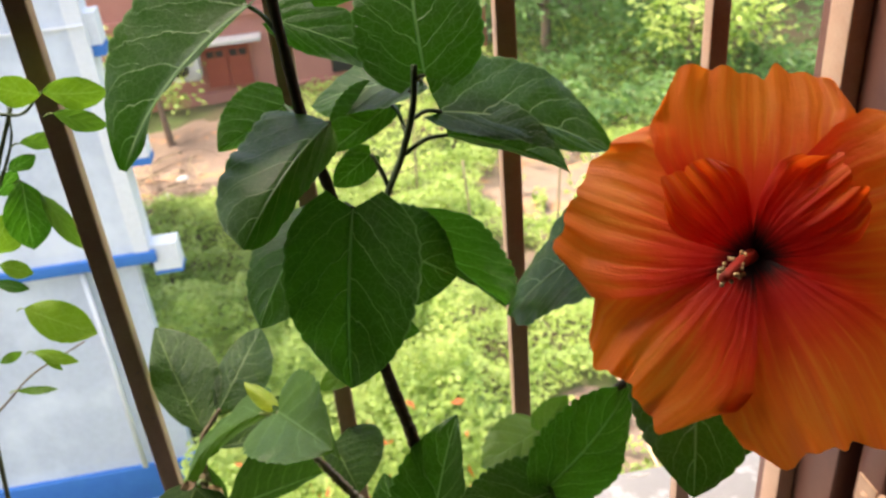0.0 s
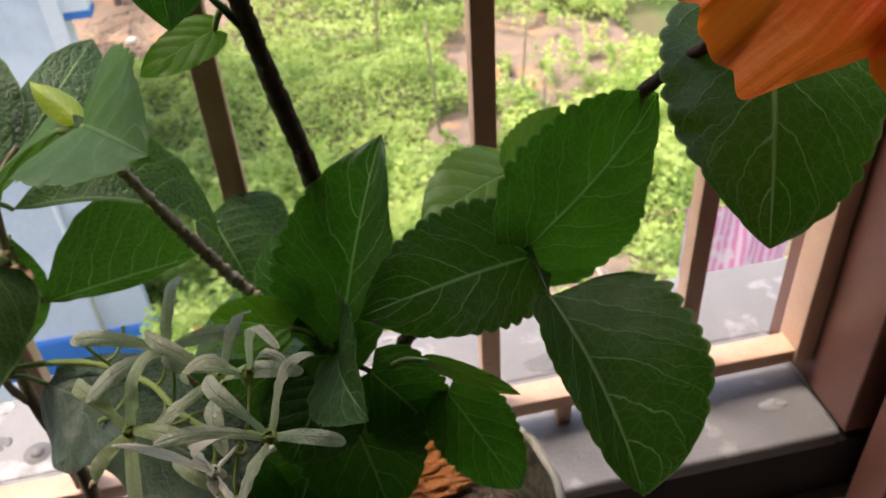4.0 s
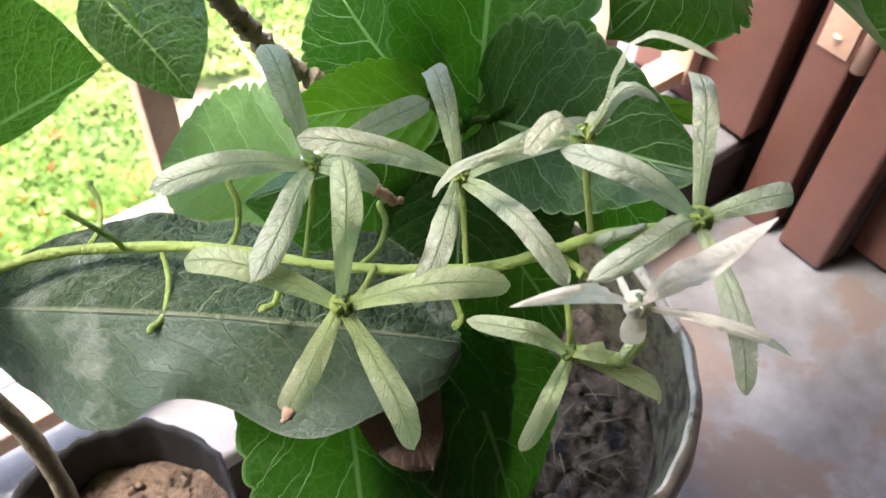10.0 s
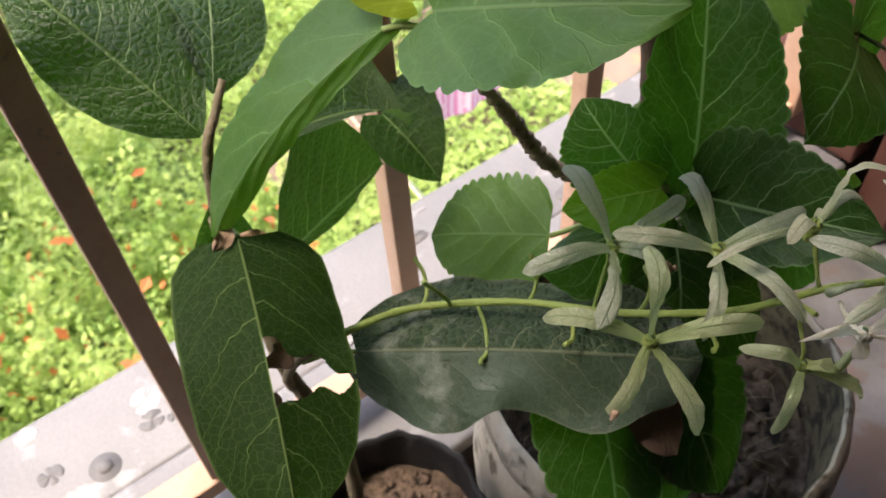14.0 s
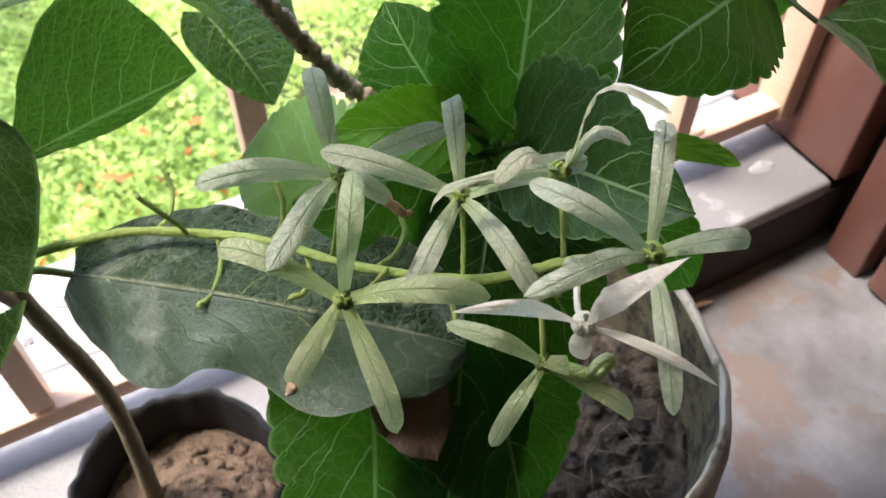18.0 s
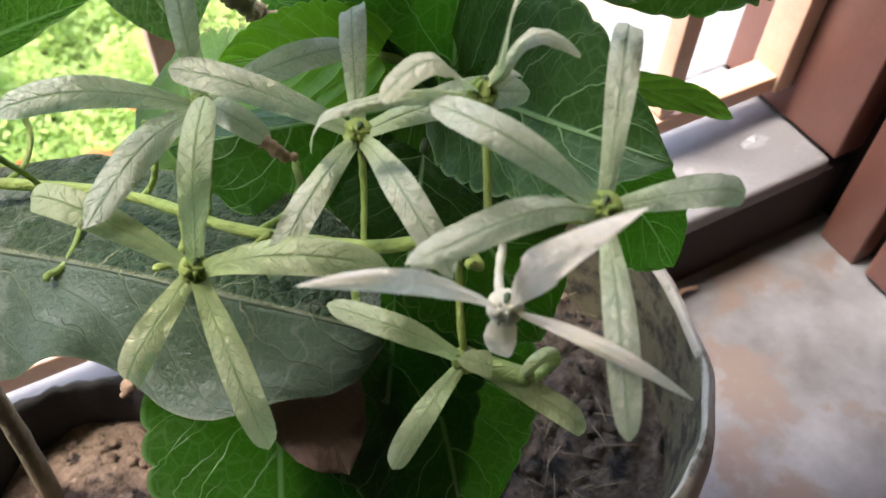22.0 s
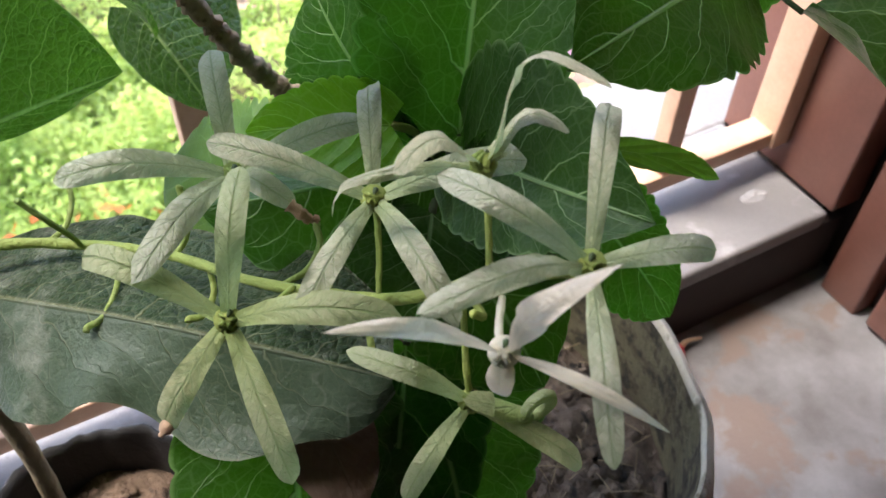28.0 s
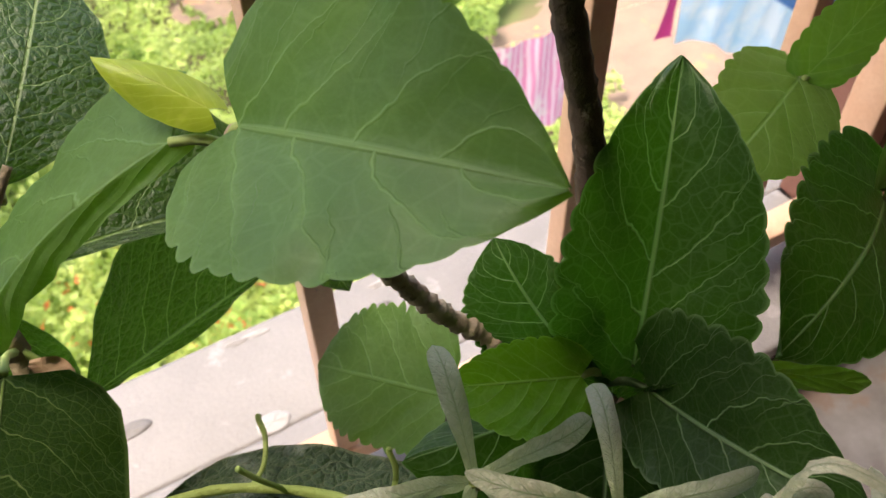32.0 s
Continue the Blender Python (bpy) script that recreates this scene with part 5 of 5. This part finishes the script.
def cover(name, n, x0, x1, y0, y1, height, size, material, seed, label, keep=None, lumps=0.006):
    r = np.random.default_rng(seed)
    out = []
    while len(out) < n:
        x, y = r.uniform(x0, x1), r.uniform(y0, y1)
        k = noise.noise(Vector((x, y, seed)) * lumps) + 0.5 * noise.noise(Vector((x, y, seed + 5)) * lumps * 3)
        if keep is not None and not keep(x, y, k):
            continue
        h = height * max(0.08, 0.55 + 0.9 * k)
        out.append((x, y, ground_height(x, y) + h * r.uniform(0.15, 1.0) ** 0.6))
    return solo(name, leaves_at(np.array(out), size, seed), material, label, "weeds", kind="stuff", smooth=False)


def off_beds(x, y, k):
    for cx, cy, rx, ry in ((420, 1350, 170, 190), (-270, 1780, 170, 220), (300, 2150, 140, 150), (250, 1130, 55, 48), (300, 720, 95, 75), (690, 740, 175, 155)):
        if ((x - cx) / rx) ** 2 + ((y - cy) / ry) ** 2 < 1.0 - 0.7 * k and noise.noise(Vector((x, y, 3.0)) * 0.035) < 0.27:
            return False
    return not (x < -185 and y < 815) and not (x < -335 and y < 1520) and not (x < -150 and y > 1530 and k < 0.5)


cover("garden_weeds", 62000, -420, 620, 480, 1500, 75, 9.5, WEED, 11, "dense low pale green garden weeds", off_beds)
cover("garden_weeds", 20000, -500, 900, 1450, 2300, 45, 11, WEED, 12, "sparser weeds at the far end of the garden", off_beds)
cover("garden_bush", 26000, -300, 130, 560, 1010, 170, 9.0, BUSH, 13, "leafy bush beside the white house", off_beds, 0.01)
cover("garden_bush", 9000, 330, 900, 900, 1300, 90, 10, BUSH, 14, "dark green vegetable plants in rows", off_beds, 0.012)
cover("flowering_shrub", 14000, -150, 210, 380, 640, 210, 8.0, BUSH, 15, "bright shrub with orange blossom below the window", None, 0.012)
cover("shrub_blossom", 260, -150, 210, 380, 640, 225, 14, BLOSSOM, 15, "orange blossom on the shrub", None, 0.012)
cover("bank_undergrowth", 32000, 480, 1800, 1500, 2500, 190, 15, TREE, 16, "dense green undergrowth on the bank", None, 0.004)


def tree(x, y, tall, spread, n, seed, material=TREE, size=16, bare=0.4, label="leafy green tree with a slender trunk"):
    r = random.Random(seed)
    z = ground_height(x, y)
    ob = thing("tree", (x, y, z), label, "tree", "trees beyond the garden")
    top = Vector((x + r.uniform(-20, 20), y, z + tall * 0.8))
    part("trunk", tube([(x, y, z - 10), (x + r.uniform(-15, 15), y, z + tall * 0.35), top], 0.03 * tall, 0.008 * tall, 10, 6, 0.05, seed), LIMB, ob)
    centres = []
    rr = np.random.default_rng(seed)
    for k in range(11):
        f = bare + (1 - bare) * k / 11
        a = r.uniform(0, 6.28)
        start = Vector((x, y, z + tall * f * 0.8))
        end = start + Vector((math.cos(a), math.sin(a), r.uniform(0.2, 0.8))) * spread * r.uniform(0.5, 1.0)
        part("limb", tube([start, (start + end) / 2 + Vector((0, 0, 8)), end], 0.01 * tall, 0.003 * tall, 6, 4, 0.05, k), LIMB, ob)
        c = rr.normal(size=(n // 11, 3)) * np.array([0.34, 0.34, 0.2]) * spread + np.array(end)
        centres.append(c)
    part("crown", leaves_at(np.concatenate(centres), size, seed, 0.6), material, ob, smooth=False)
    return ob


tree(560, 1990, 520, 190, 2600, 21)
tree(760, 2150, 620, 230, 2600, 22)
tree(1010, 2080, 560, 220, 2600, 23)
tree(1260, 2200, 640, 260, 2600, 24)
tree(900, 2450, 760, 300, 2600, 25)
tree(600, 2500, 700, 260, 2200, 26)
tree(1500, 2350, 700, 300, 2400, 27)
tree(265, 1640, 260, 60, 1100, 28, WEED, 13, 0.3, "slim pale green young tree")
tree(-345, 1860, 300, 80, 600, 29, WEED, 15, 0.5, "thin shrubby tree before the pink house")
tree(820, 1720, 240, 120, 1400, 30, BUSH, 18, 0.2, "broad leaved young tree")
for x, y, tall, lean in ((337, 1010, 150, 0), (352, 1180, 160, 8), (150, 1400, 300, 10), (205, 1120, 190, -12), (1190, 1800, 420, 25), (300, 1015, 60, 3)):
    z = ground_height(x, y)
    solo("stake", tube([(x, y, z - 5), (x + lean * 0.5, y, z + tall * 0.5), (x + lean, y, z + tall)], 2.2, 1.8, 8, 3, 0.06), STAKE, "thin bamboo stake stuck in the garden", "stake", "garden stakes")
for x, y, s, seed in ((335, 1035, 9, 1), (352, 1042, 7, 2), (-330, 1560, 14, 3), (-300, 1640, 11, 4), (330, 1600, 9, 5), (360, 1300, 6, 6)):
    z = ground_height(x, y) + 5
    solo("stone", lathe([(0.05 * s, 0.55 * s), (0.6 * s, 0.45 * s), (s, 0.0), (0.9 * s, -0.35 * s)], 14, (x, y, z), (1.2, 0.8), 0.09, seed), STONE, "pale rough garden stone", "stone", "loose stones")

heap = thing("brush_heap", (-330, 1560, ground_height(-330, 1560)), "grey heap of dry sticks and rubble on bare earth", "brush heap")
rnd = random.Random(33)
for k in range(90):
    x, y, d = -330 + rnd.gauss(0, 42), 1580 + rnd.gauss(0, 90), rnd.uniform(0, 6.283)
    z, w = ground_height(x, y) + rnd.uniform(6, 24), rnd.uniform(18, 55)
    part("stick", tube([(x - w * math.cos(d), y - w * math.sin(d), z - 4), (x, y, z + rnd.uniform(0, 8)), (x + w * math.cos(d), y + w * math.sin(d), z - 3)], rnd.uniform(0.8, 2.0), 0.6, 5, 3), rnd.choice((LIMB, STAKE, BARK)), heap)
house = thing("white_house", (-400, 700, GROUND_Z), "white limewashed house with blue painted bands", "house")
part("wall", box(-1500, -190, 708, 722, GROUND_Z - 20, -344), SHADED_LIMEWASH, house, smooth=False)
part("wall", box(-1500, -186, 700, 722, -338, 420), SHADED_LIMEWASH, house, smooth=False)
part("rear_wall", box(-1500, -380, 722, 1500, GROUND_Z - 20, 420), WHITE, house, smooth=False)
# added strip in plain white, which paints the corner as lit
part("corner_strip", box(-186, -172, 698, 724, -338, 420, 1), WHITE, house, "white corner strip, the wall's lit edge put into paint", smooth=False)
part("band", box(-1500, -168, 696, 724, -349, -338, 0.5), BLUE, house, "blue painted band")
part("band", box(-1500, -186, 702, 724, -640, -594, 0.5), BLUE, house, "blue painted band")
part("plinth", box(-1500, -184, 700, 726, GROUND_Z - 20, -640), WHITE, house, smooth=False)
for x, z0, z1, edge in ((-148, -362, -334, 3), (-151, -249, -228, 6), (-163, -147, -120, 9)):
    ledge = part("ledge", box(-173, x, 702, 722, z0, z1, 1), WHITE, house, smooth=False)
    part("ledge_band", box(-172.6, x + 0.4, 701.4, 722.4, z0 - edge, z0), BLUE, ledge, smooth=False)
part("downpipe", tube([(-238, 704, -349), (-238, 704, -450), (-239, 701, -592)], 2.6, 2.6, 10, 2, bend=False), WHITE, house)
part("drip_edge", box(-300, -172, 696.5, 698.5, -130, -128), WHITE, house, smooth=False)
part("roof", box(-1520, -160, 690, 812, 420, 436), WHITE, house, smooth=False)

pink = thing("pink_house", (-300, 2100, GROUND_Z), "pink plastered house with a red shuttered window", "house")
part("wall", box(-1300, 120, 2110, 2700, GROUND_Z - 20, -60), PINK, pink, smooth=False)
part("roof", box(-1330, 140, 2080, 2720, -60, -30), PINK, pink, smooth=False)
part("plinth", box(-1302, 122, 2100, 2702, GROUND_Z - 20, GROUND_Z + 30), PINK, pink, smooth=False)
part("cornice", box(-1302, 122, 2098, 2110, -470, -452, 2), PINK, pink, smooth=False)
part("cornice", box(-1302, 122, 2098, 2110, -300, -280, 2), PINK, pink, smooth=False)
shade = part("awning", box(-360, -120, 2060, 2110, -524, -516), GREYMETAL, pink, "weathered grey sheet awning", smooth=False)
win = part("window", box(-268, -150, 2104, 2112, -640, -536, 1), PINK, pink, smooth=False)
for x in (-264, -208):
    leafp = part("shutter", box(x, x + 53, 2098, 2105, -636, -540, 1), BRICKRED, win, "closed red shutter", smooth=False)
    for k in range(2):
        part("pane", box(x + 6 + 22 * k, x + 24 + 22 * k, 2096.5, 2098.5, -562, -546), GLASS, leafp, smooth=False)
part("vent", lathe([(0.5, 2), (13, 2), (15, 0), (15, -2)], 20, (-140, 2105, -430)), GLASS, pink)
for x in (-560, -420, 40):
    part("window", box(x, x + 60, 2104, 2112, -640, -540, 1), GLASS, pink, smooth=False)
aircon = thing("air_conditioner", (-310, 2085, -600), "white outdoor air conditioner unit on the pink wall", "air conditioner")
part("casing", box(-345, -275, 2070, 2110, -600, -545, 1.5), GREYMETAL, aircon)
part("fan_grille", tube([(-322, 2069, -572), (-322, 2066, -572)], 21, 20, 24, 2, bend=False), GLASS, aircon)
part("bracket", box(-340, -280, 2075, 2112, -606, -600), GREYMETAL, aircon, smooth=False)

side = thing("orange_house", (400, 2250, GROUND_Z), "orange plastered house wall with a barred window", "house")
part("wall", box(250, 470, 2250, 2800, GROUND_Z - 20, 40), ORANGE_WALL, side, smooth=False)
part("cornice", box(246, 474, 2240, 2250, -520, -500, 2), PINK, side, smooth=False)
for x, z in ((395, -650), (380, -480), (300, -480)):
    w = part("window", box(x, x + 50, 2246, 2252, z, z + 80), GLASS, side, smooth=False)
    for k in range(5):
        part("window_bar", box(x + 6 + 9 * k, x + 7.5 + 9 * k, 2243, 2246, z, z + 80), GREYMETAL, w, smooth=False)
part("roof", box(240, 480, 2240, 2810, 40, 60), ORANGE_WALL, side, smooth=False)


def hung(x0, x1, top, drop, slope=0.0, sway=2.5):
    def fn(u, v):
        x = x0 + (x1 - x0) * u
        fall = drop + slope * (x - x0) + 2.5 * math.sin(0.13 * x)
        return (x + 3 * v * math.sin(0.05 * x), 240 + sway * math.sin(x * 0.13) * v + 1.2 * math.sin(x * 0.37 + 3 * v), top - 0.04 * (x - 160) - fall * v + 1.5 * math.sin(x * 0.1))
    return fn


def sheet_skin():
    m, nt, bsdf = shader("blue_striped_sheet")
    tc = nt.nodes.new("ShaderNodeTexCoord")
    sep = nt.nodes.new("ShaderNodeSeparateXYZ")
    nt.links.new(tc.outputs["Object"], sep.inputs[0])
    band = ramp(nt, calc(nt, "SINE", calc(nt, "ADD", calc(nt, "MULTIPLY", sep.outputs[2], 7.0), calc(nt, "MULTIPLY", sep.outputs[0], 5.0))), 0.7, 0.78)
    col = mixed(nt, ramp(nt, grain(nt, 6, 4), 0.4, 0.6), (0.68, 0.76, 0.82), (0.42, 0.64, 0.82))
    col = mixed(nt, band, col, (0.05, 0.16, 0.4))
    nt.links.new(col, bsdf.inputs["Base Color"])
    bsdf.inputs["Roughness"].default_value = 0.9
    return m


CLOTH, SHEET = cloth_skin(), sheet_skin()
MAGENTA = coat("magenta_cloth", (0.6, 0.03, 0.2), (0.7, 0.06, 0.28), 8, 0.9, 0.2, fine=80)
rack = thing("clothes_rack", (290, 27, -230), "washing line strung between two iron arms on the wall", "washing line")
for x in (104, 470):
    part("arm", tube([(x, 26, -232), (x, 130, -206), (x, 241, -182)], 0.6, 0.5, 8, 3), BAR, rack)
part("line", tube([(104, 240, -183), (150, 240, -187), (300, 241, -193), (470, 240, -184)], 0.14, 0.14, 6, 8), BAR, rack)
solo("guy_rope", tube([(104, 240, -182), (180, 240, -350), (330, 240, -690)], 0.3, 0.3, 6, 8), WHITE, "pale slanting rope pegged in the garden", "rope")
solo("hanging_cloth", sheet(hung(150, 203, -187, 52), 30, 14), CLOTH, "pink printed cloth hanging on the washing line", "cloth")
solo("hanging_sheet", sheet(hung(259, 460, -187, 30, 0.42), 60, 14), SHEET, "pale blue and white sheet with dark blue bands", "sheet")


solo("hanging_scarf", sheet(hung(249, 257, -188, 24), 8, 10), MAGENTA, "narrow magenta cloth on the washing line", "cloth")


# the climber beyond the bars
climber = thing("outer_climber", (-20.60, 21.00, -20.00), "slender plant with small rounded leaves beside the bars", "plant")
CLIMB = leafy("climber_leaf", (0.08, 0.17, 0.015), (0.15, 0.27, 0.03), (0.28, 0.55, 0.02), (0.25, 0.38, 0.1), laterals=5, slant=0.4, fine=420, through_light=0.4)
part("stem", tube([(-20.60, 21.00, -20.00), (-15.60, 20.50, 7.90), (-11.40, 19.50, 17.20), (-9.00, 19.00, 21.70)], 0.16, 0.1, 8, 8, 0.08), DARKTWIG, climber)
part("twig", tube([(-16.80, 19.20, 2.40), (-14.60, 19.20, 4.30), (-12.80, 19.20, 5.80), (-9.50, 19.20, 7.40)], 0.08, 0.05, 6, 6, 0.1), VINE, climber)
part("twig", tube([(-10.90, 19.20, 17.60), (-9.60, 19.20, 19.90), (-9.20, 19.20, 21.70)], 0.09, 0.05, 6, 6, 0.1), DARKTWIG, climber)
part("twig", tube([(-8.70, 16.50, 22.20), (-7.70, 16.50, 22.10), (-6.60, 16.50, 23.00)], 0.09, 0.06, 6, 6, 0.1), DARKTWIG, climber)
for b, t, w, m in (((-6.10, 15.00, 23.40), (-3.10, 14.40, 23.30), 1.6, CLIMB),
                   ((-6.20, 15.00, 23.30), (-8.00, 14.40, 24.20), 1.5, CLIMB),
                   ((-6.00, 15.30, 22.30), (-3.60, 14.70, 21.60), 1.1, HIB_PALE),
                   ((-9.20, 19.00, 19.80), (-6.50, 18.40, 20.10), 0.9, HIB_PALE),
                   ((-10.10, 19.00, 18.50), (-8.40, 18.40, 19.30), 0.9, HIB),
                   ((-9.70, 19.00, 17.80), (-10.10, 18.40, 14.10), 2.4, HIB),
                   ((-9.00, 19.00, 16.90), (-7.60, 18.40, 13.70), 1.1, HIB_PALE),
                   ((-11.00, 19.50, 15.80), (-12.60, 18.90, 14.00), 2.4, CLIMB),
                   ((-11.90, 19.00, 10.30), (-8.40, 18.40, 8.30), 2.3, CLIMB),
                   ((-12.30, 19.00, 7.40), (-9.90, 18.40, 6.60), 0.8, CLIMB),
                   ((-12.90, 19.00, 7.50), (-14.00, 18.40, 7.40), 0.6, HIB_PALE),
                   ((-14.00, 19.00, 4.90), (-11.50, 18.40, 5.00), 0.5, HIB_PALE),
                   ((-12.30, 19.00, 13.20), (-10.50, 18.40, 12.70), 1.0, CLIMB),
                   ((-12.90, 19.00, 12.20), (-11.00, 18.40, 11.80), 0.7, HIB),
                   ((-12.00, 19.00, 7.30), (-10.90, 18.40, 6.20), 0.5, CLIMB),
                   ((-11.60, 20.00, 16.80), (-9.90, 19.40, 18.30), 1.2, HIB)):
    leaf(climber, b, t, width=w, outline=ELLIPTIC, teeth=0, material=m, joint=(b[0] - 0.5, b[1] + 0.2, b[2] - 0.2), stalk=0.05, ns=20, nu=4, wave=0.02)
